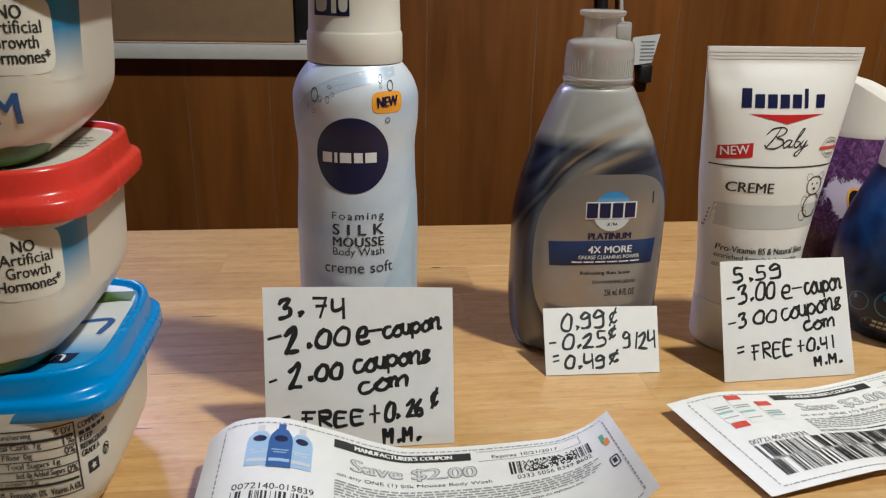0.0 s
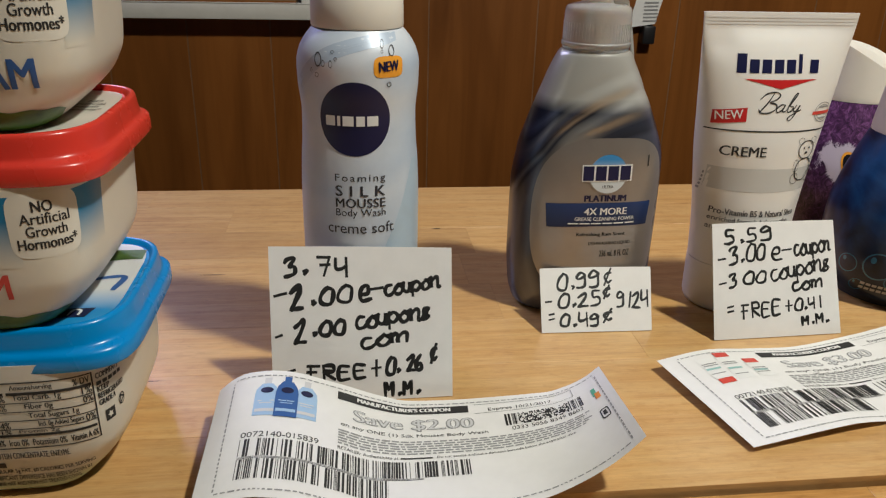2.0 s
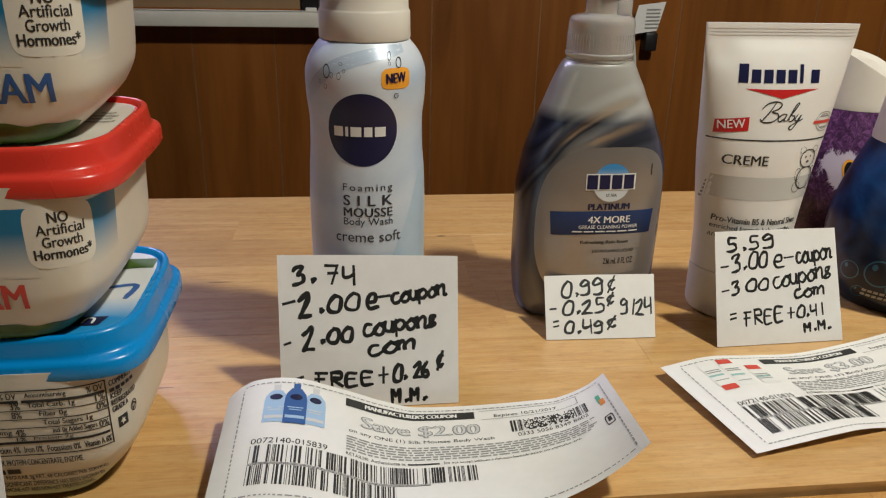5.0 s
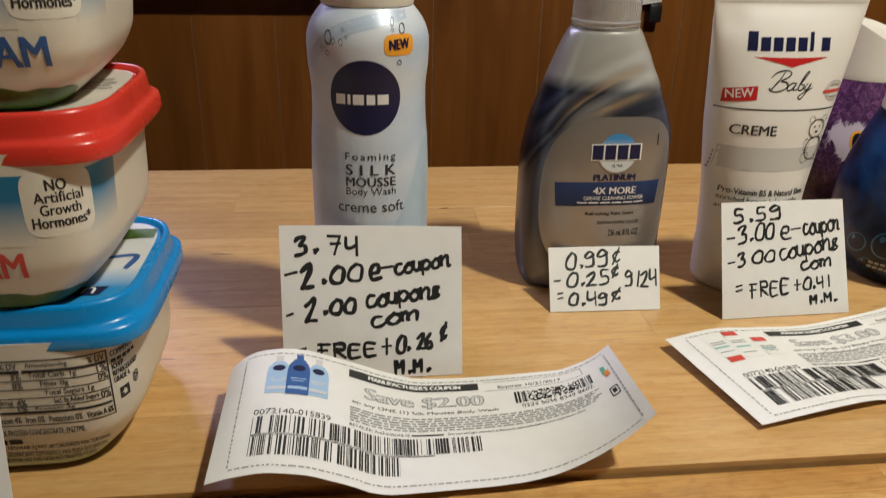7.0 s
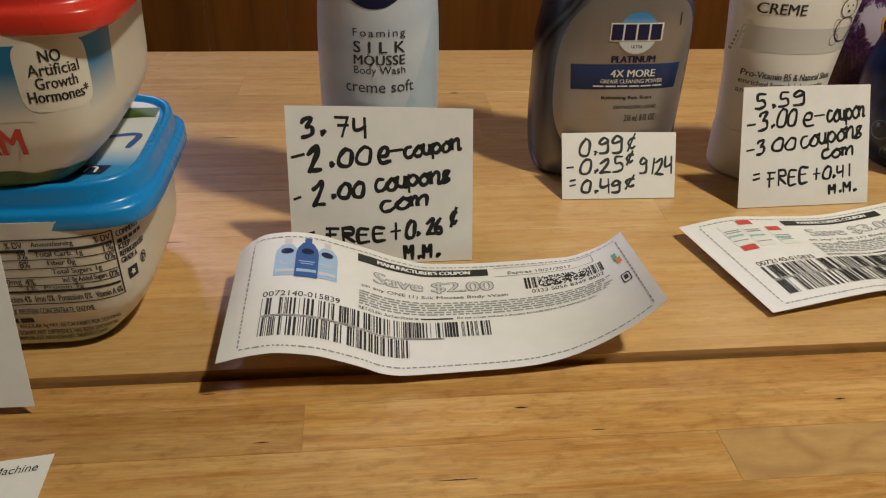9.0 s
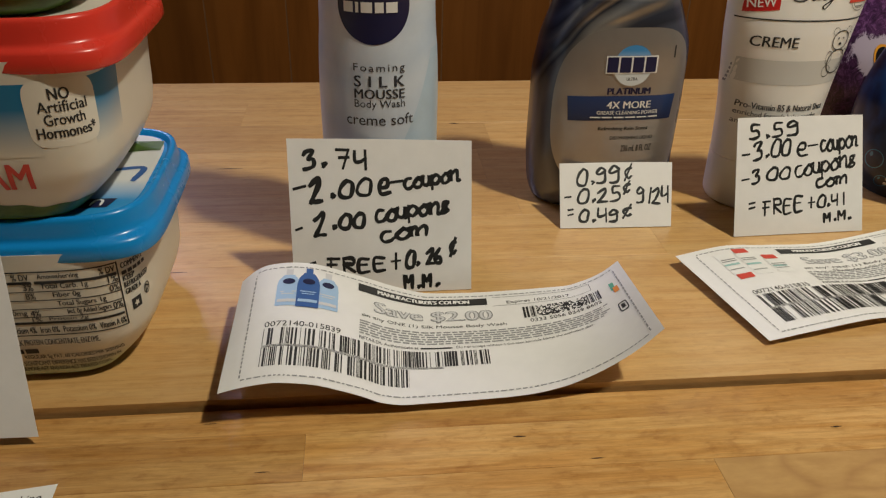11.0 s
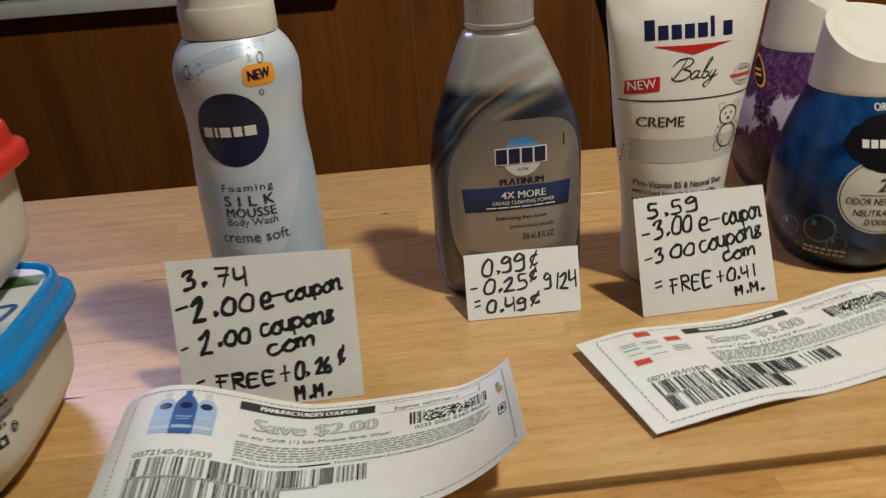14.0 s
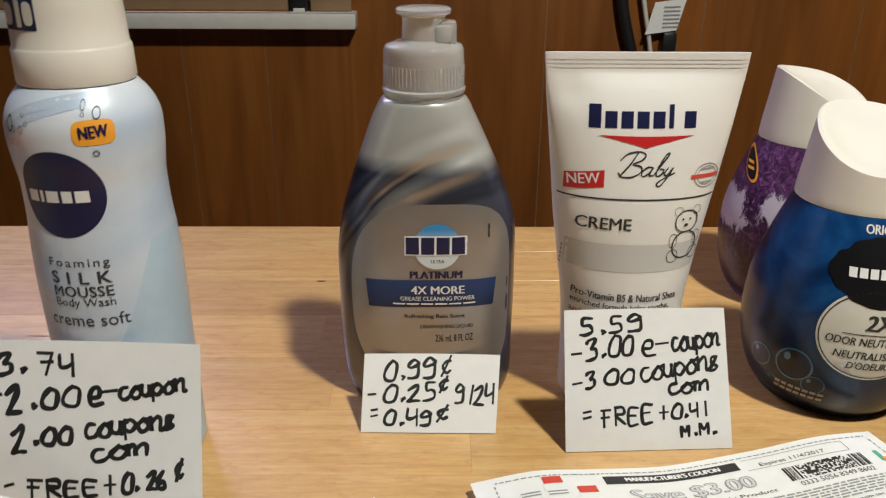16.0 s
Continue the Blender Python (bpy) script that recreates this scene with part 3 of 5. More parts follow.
# ---- the room ----
def wall_with_grooves():
    """The panelled back wall, with shallow grooves between its boards."""
    cuts = [-1.45, -1.22, -1.03, -0.80, -0.56, -0.35, -0.233, -0.1105, 0.13, 0.30, 0.412, 0.528, 0.757, 0.88, 1.09, 1.30, 1.52, 1.75, 1.95]
    wall = tagged(new("wall_north"), "dark brown wood panelled wall with vertical grooves", "wall", kind="structure")
    # An unseen window opening, assumed for the cool light, above the ledge and left of it.
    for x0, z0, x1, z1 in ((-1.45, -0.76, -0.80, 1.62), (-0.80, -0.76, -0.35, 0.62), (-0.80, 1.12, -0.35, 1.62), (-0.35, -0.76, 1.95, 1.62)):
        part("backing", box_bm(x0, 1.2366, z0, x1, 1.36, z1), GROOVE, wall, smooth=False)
    for a, b in zip(cuts, cuts[1:]):
        for z0, z1 in ((-0.76, 0.62), (1.12, 1.62)) if -0.81 < a and b < -0.34 else ((-0.76, 1.62),):
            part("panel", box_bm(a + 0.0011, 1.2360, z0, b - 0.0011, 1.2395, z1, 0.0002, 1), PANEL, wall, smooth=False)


def room():
    wall_with_grooves()
    tagged(part("floor", box_bm(-1.6, -2.3, -0.86, 2.1, 1.36, -0.76), CARPET, smooth=False), "brown carpeted floor of the room", "floor", kind="structure")
    tagged(part("ceiling", box_bm(-1.6, -2.3, 1.62, 2.1, 1.36, 1.72), PLASTER, smooth=False), "plain painted ceiling of the room", "ceiling", kind="structure")
    tagged(part("wall_east", box_bm(1.95, -2.3, -0.76, 2.1, 1.245, 1.62), PLASTER, smooth=False), "plain painted side wall of the room", "wall", kind="structure")
    tagged(part("wall_south", box_bm(-1.6, -2.4, -0.76, 2.1, -2.3, 1.62), PLASTER, smooth=False), "plain painted wall behind the table", "wall", kind="structure")
    tagged(part("wall_west", box_bm(-1.6, -2.3, -0.76, -1.45, 1.245, 1.62), PLASTER, smooth=False), "plain painted side wall of the room", "wall", kind="structure")


room()


def table():
    t = tagged(new("work_table"), "butcher block table of glued light wood staves", "table")
    rnd = random.Random(4)
    shared = {}

    def stave(x0, x1, y0, y1, top, wood=WOOD):
        key = (round(x1 - x0, 3), round(y1 - y0, 4), wood.name)
        if key not in shared:
            me = bpy.data.meshes.new("stave")
            bm = box_bm(-key[0] / 2 + 0.00002, -key[1] / 2 + 0.00002, -0.034, key[0] / 2 - 0.00002, key[1] / 2 - 0.00002, 0, 0.00009, 1)
            bm.to_mesh(me)
            bm.free()
            me.materials.append(wood)
            shared[key] = me
        ob = new("stave", shared[key])
        ob.parent = t
        ob.location = ((x0 + x1) / 2, (y0 + y1) / 2, top + rnd.uniform(-0.00006, 0.00006))

    back = [0.2425, 0.2895, 0.338, 0.384, 0.431, 0.478, 0.525, 0.572, 0.6188]
    joints = {2: 0.157, 3: 0.0915}
    for k, (y0, y1) in enumerate(zip(back, back[1:])):
        xs = [-0.60]
        x = joints[k] - 0.42 * math.ceil((joints[k] + 0.55) / 0.42) if k in joints else -0.60 - rnd.uniform(0, 0.3)
        while x < 0.95:
            x += 0.42 if k in joints else rnd.choice((0.30, 0.36, 0.42))
            if x > -0.5:
                xs.append(min(x, 0.95))
        for a, b in zip(xs, xs[1:]):
            stave(a, b, y0, y1, 0.0, SLAB)
    front = [-0.10, -0.056, -0.012, 0.032, 0.062, 0.09, 0.113, 0.136, 0.159, 0.181, 0.2035, 0.226, 0.2405]
    for k, (y0, y1) in enumerate(zip(front, front[1:])):
        xs = [-0.60]
        x = 0.126 - 0.84 if abs(y0 - 0.181) < 0.001 else -0.60 - rnd.uniform(0, 0.3)
        while x < 0.95:
            x += 0.42 if abs(y0 - 0.181) < 0.001 else rnd.choice((0.30, 0.36, 0.42))
            if x > -0.5:
                xs.append(min(x, 0.95))
        for a, b in zip(xs, xs[1:]):
            stave(a, b, y0, y1, -0.0035, FIGURED if abs(y0 - 0.181) < 0.001 and abs(a - 0.126) < 0.01 else WOOD)
    for x in (-0.54, 0.83):
        for y in (-0.04, 0.55):
            part("leg", box_bm(x, y, -0.76, x + 0.06, y + 0.06, -0.0375, 0.003), WOOD, t)
    # A crack line and small knots that lie in the surface.
    flat = lambda u, v, lift: Vector((u, v, lift))
    dark = speckled("dark_knot_wood", (0.06, 0.028, 0.012), 0.5, 0.3)
    for u, v, ru, rv in ((0.0687, 0.5236, 0.0035, 0.0009), (-0.0894, 0.3342, 0.012, 0.0004), (-0.075, 0.453, 0.008, 0.0004), (0.21, 0.315, 0.002, 0.001), (0.25, 0.305, 0.001, 0.001)):
        part("knot", lay([blob(u, v, ru, rv, 1.6, 2, 16)], flat, 0.00015), dark, t)
    for u, v, ru, rv in ((0.034, 0.188, 0.011, 0.0003), (-0.051, 0.2335, 0.004, 0.0005), (0.06, 0.219, 0.005, 0.0005), (-0.03, 0.2085, 0.005, 0.0004), (0.178, 0.2155, 0.004, 0.0006), (0.085, 0.2065, 0.004, 0.0005)):
        part("knot", lay([blob(u, v, ru * 0.6, rv * 0.6, 1.3, 2, 18, 0, lambda a, u=u: 1 + 0.35 * math.sin(3 * a + 90 * u) * math.cos(5 * a))], flat, -0.0035 + 0.00018), dark, t)


def wall_shelf():
    s = thing("wall_ledge", pose(0, 0, 0), "grey painted narrow ledge on the panelled wall", "ledge")
    part("board", box_bm(-0.95, 1.201, 0.0705, 0.0265, 1.2359, 0.0930, 0.0015), SHELF, s)
    part("lip", box_bm(-0.95, 1.2, 0.0930, 0.0265, 1.2030, 0.0945, 0.0006), SHELF, s)
    b = thing("brown_board", pose(0, 0, 0), "plain brown fibre board standing on the wall ledge", "board")
    part("panel", box_bm(-0.62, 1.2085, 0.0935, -0.068, 1.2180, 0.36, 0.002), CARDBOARD, b)
    part("edge_strip", box_bm(-0.62, 1.2078, 0.0936, -0.068, 1.2084, 0.0965), PANEL, b, "darker strip along its foot")
    d = thing("dark_case", pose(0, 0, 0), "black plastic strip beside the brown board on the ledge", "strip")
    part("shell", box_bm(-0.066, 1.2100, 0.0935, -0.040, 1.2300, 0.34, 0.003), BLACK_PLASTIC, d)
    w = thing("marker_cap", pose(0, 0, 0), "small grey clip lying on the wall ledge", "clip")
    part("clip_body", box_bm(-0.060, 1.2040, 0.0930, -0.044, 1.2090, 0.0985, 0.0012), SHELF, w)
    e = thing("wooden_board", pose(0, 0, 0), "light brown wooden board standing on the ledge end", "board")
    part("panel", box_bm(-0.038, 1.218, 0.0935, 0.020, 1.2300, 0.34, 0.002), CARDBOARD, e)


def tube_along(points, radius, material, name, parent, label=""):
    cu = bpy.data.curves.new(name, "CURVE")
    cu.dimensions, cu.bevel_depth, cu.bevel_resolution, cu.resolution_u = "3D", radius, 3, 8
    sp = cu.splines.new("NURBS")
    sp.points.add(len(points) - 1)
    for p, co in zip(sp.points, points):
        p.co = (*co, 1)
    sp.use_endpoint_u, sp.order_u = True, 4
    tmp = bpy.data.objects.new(name, cu)
    scene.collection.objects.link(tmp)
    bpy.context.view_layer.update()
    me = bpy.data.meshes.new_from_object(tmp.evaluated_get(bpy.context.evaluated_depsgraph_get()))
    bpy.data.objects.remove(tmp)
    bpy.data.curves.remove(cu)
    me.materials.clear()
    return part(name, me, material, parent, label)


def cords():
    c = thing("power_cord", pose(0, 0, 0), "white power cord with paper tag hanging on the wall", "cord")
    tube_along([(0.425, 1.225, 0.42), (0.422, 1.222, 0.22), (0.425, 1.22, 0.14), (0.445, 1.222, 0.07), (0.46, 1.222, 0.0), (0.47, 1.222, -0.15), (0.47, 1.222, -0.4)], 0.0032, CORD_WHITE, "wire", c)
    flat = lambda u, v, lift: Vector((u, 1.214 - lift + 0.25 * (u - 0.44), v))
    part("tag", lay([grid(0.444, 0.064, 0.492, 0.108, 4, 2, lambda u, v: (u + (v - 0.085) * 0.25, v + (u - 0.45) * 0.1))], flat), PAPER, c, "white paper tag")
    part("tag_lettering", lay([grid(0.464, 0.072 + 0.0055 * k, 0.489, 0.0742 + 0.0055 * k) for k in range(6)], flat, 0.001), PRINT_GREY, c)
    b = thing("black_cord", pose(0, 0, 0), "black power cord running down the panelled wall", "cord")
    tube_along([(0.392, 1.222, 0.45), (0.393, 1.222, 0.2), (0.40, 1.222, 0.1), (0.43, 1.222, 0.03), (0.46, 1.223, -0.1), (0.46, 1.222, -0.4)], 0.008, BLACK_PLASTIC, "wire", b)
    p = thing("plug_adapter", pose(0, 0, 0), "small black plug adapter below a paper tag", "plug")
    part("housing", box_bm(0.466, 1.214, 0.038, 0.486, 1.236, 0.066, 0.003), BLACK_PLASTIC, p)


table()
wall_shelf()
cords()


# ---- papers ----
class Sheet:
    """A curled sheet of paper: heights along its length for its near and far edge."""

    def __init__(self, near, far, angle, corner, across):
        self.near, self.far = smooth_keys(near), smooth_keys(far)
        self.long = near[-1][0]
        self.c, self.s = math.cos(radians(angle)), math.sin(radians(angle))
        self.corner, self.across = corner, across
        us = np.linspace(0, self.long, 120)
        zs = np.array([(self.near(u)[0] + self.far(u)[0]) / 2 for u in us])
        arc = np.r_[0, np.cumsum(np.hypot(np.diff(us), np.diff(zs)))]
        self.us, self.arc = us, arc / arc[-1]

    def at(self, p, q, lift):
        u = float(np.interp(p, self.arc, self.us))
        zn, zf = self.near(u)[0], self.far(u)[0]
        z = zn + (zf - zn) * q
        e = 0.0015
        dz = ((self.near(u + e)[0] - self.near(u - e)[0]) * (1 - q) + (self.far(u + e)[0] - self.far(u - e)[0]) * q) / (2 * e)
        k = lift / math.sqrt(1 + dz * dz)
        uu = u - dz * k
        return Vector((self.corner[0] + uu * self.c + (self.across[0] + (self.across[2] - self.across[0]) * p) * q, self.corner[1] + uu * self.s + self.across[1] * q, z + k))


def paper_bm(sheet, nu=60, nv=8):
    bm = lay([grid(0, 0, 1, 1, nu, nv)], sheet.at, 0.0)
    up = sum((f.normal.z for f in bm.faces))
    if up < 0:
        bmesh.ops.reverse_faces(bm, faces=bm.faces[:])
    bmesh.ops.solidify(bm, geom=bm.faces[:], thickness=0.00012)
    return bm


def bars(p0, p1, q0, q1, seed, ink=0.52):
    """The upright bars of a printed bar code."""
    rnd, out, p = random.Random(seed), [], p0
    while p < p1:
        w = rnd.choice((0.0014, 0.0014, 0.0028, 0.0042, 0.0056))
        if rnd.random() < ink + 0.3:
            out.append(grid(p, q0, min(p + w, p1), q1, 1, 2))
        p += w + rnd.choice((0.0014, 0.0014, 0.0028, 0.0042))
    return out


def dots(p0, p1, q0, q1, seed, nu=40, nv=9):
    """A printed block of dark and light cells."""
    rnd, du, dv = random.Random(seed), (p1 - p0) / nu, (q1 - q0) / nv
    return [grid(p0 + du * i, q0 + dv * j, p0 + du * (i + 1), q0 + dv * (j + 1)) for i in range(nu) for j in range(nv) if rnd.random() < 0.55]


def small_type(p0, p1, q, tall, seed, least=0.008, most=0.028):
    """A line of type too small to read: short bars."""
    rnd, out, p = random.Random(seed), [], p0
    while p < p1:
        w = rnd.uniform(least, most)
        out.append(grid(p, q, min(p + w, p1), q + tall, 2, 1))
        p += w + 0.0045
    return out


def frame_type(seed):
    """The small print that runs round the edge of a coupon."""
    out = small_type(0.05, 0.97, 0.948, 0.009, seed, 0.004, 0.016) + small_type(0.05, 0.97, 0.048, 0.009, seed + 1, 0.004, 0.016)
    rnd = random.Random(seed + 2)
    for p in (0.045, 0.972):
        q = 0.07
        while q < 0.93:
            h = rnd.uniform(0.012, 0.04)
            out.append(grid(p, q, p + 0.0035, min(q + h, 0.93), 1, 1))
            q += h + 0.014
    return out


def coupon(name, sheet, value, line_a, line_b, expires, number, seed, pictures, label):
    c = thing(name, pose(0, 0, 0), label, "coupon", "coupons on the table")
    part("paper", paper_bm(sheet), PAPER, c)
    at = sheet.at
    part("banner", lay([grid(0.295, 0.855, 0.625, 0.925, 24, 1)], at, 0.00016), PRINT, c, "black banner")
    part("banner_lettering", lay([line_of("MANUFACTURER'S COUPON", 0.345, 0.873, 0.235, 0.036, bold=0.02)], at, 0.0003), WHITE_PRINT, c)
    part("value_lettering", lay([line_of(value, 0.335, 0.685, 0.30, 0.115, bold=0.018)], at, 0.00016), PRINT_GREY, c, "grey outlined value lettering")
    part("value_inner", lay([line_of(value, 0.3383, 0.690, 0.2934, 0.105)], at, 0.00028), PRINT_FAINT, c)
    black = [line_of(line_a, 0.305, 0.625, 0.36, 0.036), line_of("Expires " + expires, 0.675, 0.845, 0.165, 0.040)]
    black += [line_of(number, 0.085, 0.428, 0.17, 0.042)] + [line_of("0333 5056 8349 8602", 0.725, 0.635, 0.185, 0.036)]
    if line_b:
        black.append(line_of(line_b, 0.39, 0.585, 0.20, 0.034))
    part("lettering", lay(black, at, 0.00016), PRINT, c)
    tiny = []
    for k in range(6):
        tiny += small_type(0.30, 0.92 - 0.01 * (k % 3), 0.585 - 0.021 * k, 0.0115, seed + 20 + k)
    tagged(part("small_print", lay(tiny, at, 0.00016), PRINT_GREY, c), kind="stuff")
    retailer = [line_of("RETAILER: Authenticate at", 0.30, 0.437, 0.145, 0.024), grid(0.45, 0.440, 0.525, 0.452, 6, 1), line_of("Do not accept without a dot-scan barcode below the expiration date.", 0.535, 0.434, 0.335, 0.026)]
    part("retailer_line", lay(retailer, at, 0.00016), PRINT, c)
    tagged(part("edge_print", lay(frame_type(seed + 40), at, 0.00016), PRINT_GREY, c), kind="stuff")
    tagged(part("bar_code", lay(bars(0.085, 0.61, 0.285, 0.415, seed) + bars(0.085, 0.42, 0.125, 0.265, seed + 1), at, 0.00016), PRINT, c), kind="stuff")
    part("bar_code_line", lay([grid(0.085, 0.269, 0.50, 0.273, 30, 1), grid(0.085, 0.278, 0.50, 0.281, 30, 1)], at, 0.00016), PRINT, c)
    tagged(part("small_bar_code", lay(bars(0.712, 0.742, 0.685, 0.80, seed + 2, 0.9) + dots(0.746, 0.878, 0.685, 0.80, seed + 3) + bars(0.880, 0.915, 0.685, 0.80, seed + 4, 0.9), at, 0.00016), PRINT, c), kind="stuff")
    part("date_frame", lay([grid(0.64, 0.925, 0.90, 0.929, 12, 1), grid(0.64, 0.835, 0.90, 0.839, 12, 1), grid(0.898, 0.835, 0.90, 0.929, 1, 4)], at, 0.00016), PRINT_GREY, c)
    part("corner_mark", lay([grid(0.945, 0.70, 0.957, 0.80, 2, 2)], at, 0.00016), PRINT_GREEN, c, "green printed mark")
    part("corner_mark", lay([grid(0.950, 0.66, 0.964, 0.73, 2, 2)], at, 0.0003), PRINT_ORANGE, c, "orange printed mark")
    part("corner_seal", lay([blob(0.952, 0.47, 0.012, 0.055, 5, 1, 28, 0.78), grid(0.947, 0.45, 0.957, 0.50)], at, 0.00016), PRINT, c)
    pictures(c, at)
    return c


def bottle_pictures(c, at):
    for p, m, m2, dq in ((0.127, PRINT_LIGHTBLUE, PRINT_FAINT, 0.0), (0.219, PRINT_LIGHTBLUE, PRINT_FAINT, 0.0), (0.173, PRINT_BLUE, PRINT_LIGHTBLUE, 0.02)):
        lift = 0.00016 if dq == 0 else 0.0004
        part("printed_bottle", lay([grid(p - 0.026, 0.60 - dq / 2, p + 0.026, 0.875 + dq, 6, 6, lambda u, v, p=p, dq=dq: (p + (u - p) * (1.0 if v < 0.80 else 1.0 - 0.55 * ((v - 0.80) / (0.075 + dq)) ** 2), v))], at, lift), m, c, "printed picture of a bottle")
        part("printed_pump", lay([grid(p - 0.008, 0.875 + dq, p + 0.008, 0.93 + dq / 2, 1, 2)], at, lift), m if dq else PRINT_FAINT, c)
        part("printed_badge", lay([blob(p, 0.815, 0.0145, 0.026, 2, 2, 20)], at, lift + 0.00012), NAVY, c)
        each("printed_line", [grid(p - 0.018, 0.72, p + 0.018, 0.728), grid(p - 0.014, 0.70, p + 0.014, 0.707), grid(p - 0.022, 0.63, p + 0.022, 0.655, 2, 1)], at, lift + 0.00012, m2, c)


def tube_pictures(c, at):
    for p, q0, q1, top in ((0.115, 0.66, 0.90, False), (0.175, 0.62, 0.89, True), (0.245, 0.62, 0.80, True)):
        part("printed_tube", lay([grid(p - 0.026, q0, p + 0.026, q1, 3, 3)], at, 0.00016), WHITE_PRINT, c, "printed picture of a tube")
        part("printed_band", lay([grid(p - 0.024, (q0 + q1) / 2 - 0.02, p + 0.020, (q0 + q1) / 2, 2, 1)], at, 0.0003), PRINT_TEAL, c)
        part("printed_lines", lay([grid(p - 0.022, q1 - 0.075 - 0.022 * k, p + 0.022, q1 - 0.065 - 0.022 * k, 2, 1) for k in range(2)] + [grid(p - 0.022, q0 + 0.05, p + 0.02, q0 + 0.058, 2, 1)], at, 0.0003), PRINT_GREY, c)
        q = (q1 - 0.005, q1 + 0.05) if top else (q0 - 0.06, q0 - 0.005)
        part("printed_cap", lay([grid(p - 0.022, q[0], p + 0.022, q[1], 2, 1)], at, 0.0003), PRINT_RED, c, "red printed cap")


coupon_a = Sheet(
    [(0.0, 0.0127), (0.0097, 0.0148), (0.0193, 0.0157), (0.0270, 0.0147), (0.0347, 0.0130), (0.0424, 0.0099), (0.0504, 0.0063), (0.0584, 0.0022), (0.0667, 0.0006), (0.1006, 0.0004), (0.1134, 0.0010), (0.1260, 0.0034), (0.1343, 0.0066), (0.1426, 0.0110), (0.1505, 0.0164), (0.1562, 0.0214), (0.1620, 0.0276)],
    [(0.0, 0.0157), (0.0060, 0.0208), (0.0119, 0.0234), (0.0198, 0.0240), (0.0266, 0.0233), (0.0334, 0.0215), (0.0401, 0.0188), (0.0517, 0.0139), (0.0635, 0.0087), (0.0781, 0.0042), (0.1029, 0.0031), (0.1384, 0.0037), (0.1483, 0.0064), (0.1556, 0.0101), (0.1620, 0.0156)],
    2.7, (-0.0464, 0.2310), (0.0004, 0.0682, 0.0042))
coupon("coupon", coupon_a, "Save $2.00", "on any ONE (1) Silk Mousse Body Wash", "", "10/21/2017", "0072140-015839", 3, bottle_pictures, "curled white printed coupon with bar code and bottle picture")
coupon_b = Sheet(
    [(0.0, 0.0030), (0.05, 0.0045), (0.085, 0.0008), (0.12, 0.0022), (0.155, 0.006), (0.177, 0.010)],
    [(0.0, 0.0055), (0.025, 0.0075), (0.05, 0.0045), (0.085, 0.0008), (0.12, 0.0025), (0.155, 0.0055), (0.177, 0.0045)],
    11.5, (0.1722, 0.2600), (-0.0166, 0.0660, -0.0140))
coupon("coupon", coupon_b, "Save $3.00", "on any* ONE (1) Body Product", "*Excludes trial sizes", "11/4/2017", "0072140-015835", 60, tube_pictures, "creased white printed coupon with bar code and tube pictures")


def loose_slip():
    s = thing("paper_slip", pose(0, 0, 0), "white printed paper slip lying flat on the table", "paper")
    c, sn = math.cos(radians(8)), math.sin(radians(8))
    at = lambda u, v, lift: Vector((-0.0957 + u * c - v * sn * 0.3, 0.2078 + u * sn + v * c, -0.0035 + 0.0008 + lift))
    part("paper", lay([grid(-0.16, -0.075, 0, 0, 12, 6)], at, 0.0), PAPER, s)
    part("lettering", lay([line_of("on Machine", -0.0225, -0.0066, 0.0190, 0.0032, shear=0.1)], at, 0.0002), PRINT, s)
    part("tick_box", lay([grid(-0.03, -0.0150, -0.0165, -0.0147), grid(-0.03, -0.0118, -0.0165, -0.0115), grid(-0.0168, -0.0150, -0.0165, -0.0115)], at, 0.0002), PRINT_GREY, s)
    part("red_seal", lay([blob(-0.026, -0.0275, 0.011, 0.006, 2, 1, 30, 0.9)], at, 0.0002), PRINT_RED, s, "red printed oval")


loose_slip()


def price_card(corners, lines, label, pen):
    """A handwritten card that leans back: near left and near right corner, the top edge's y and its z at either end, its sideways shift at either end."""
    (x0, y0), (x1, y1), (ty, z0, z1), (s0, s1) = corners
    card = thing("price_card", pose(0, 0, 0), label, "price card", "price cards")
    w = math.dist((x0, y0), (x1, y1))

    def at(u, v, lift):
        bend = 0.0006 * math.sin(math.pi * u) * v
        return Vector((x0 + (x1 - x0) * u + (s0 + (s1 - s0) * u) * v, y0 + (y1 - y0) * u + ty * v - lift * 0.93 + bend, 0.0003 + (z0 + (z1 - z0) * u) * v + lift * 0.36))

    bm = lay([grid(0, 0, 1, 1, 8, 6)], at, 0.0)
    bmesh.ops.solidify(bm, geom=bm.faces[:], thickness=0.0002)
    part("card", bm, PAPER, card)
    h = math.hypot(ty, (z0 + z1) / 2)
    for k, (text, u0, u1, v0, v1, tall) in enumerate(lines):
        for strokes in handwriting(text, u0 * w, u1 * w, v0 * h, v1 * h, tall * h, pen * (1.25 if tall > 0.165 and w > 0.075 else 1.0), 7 + k):
            shapes = [([(a / w, b / h) for a, b in pts], faces) for pts, faces in strokes]
            part("written_character", lay(shapes, at, 0.0003), INK, card)
    return card


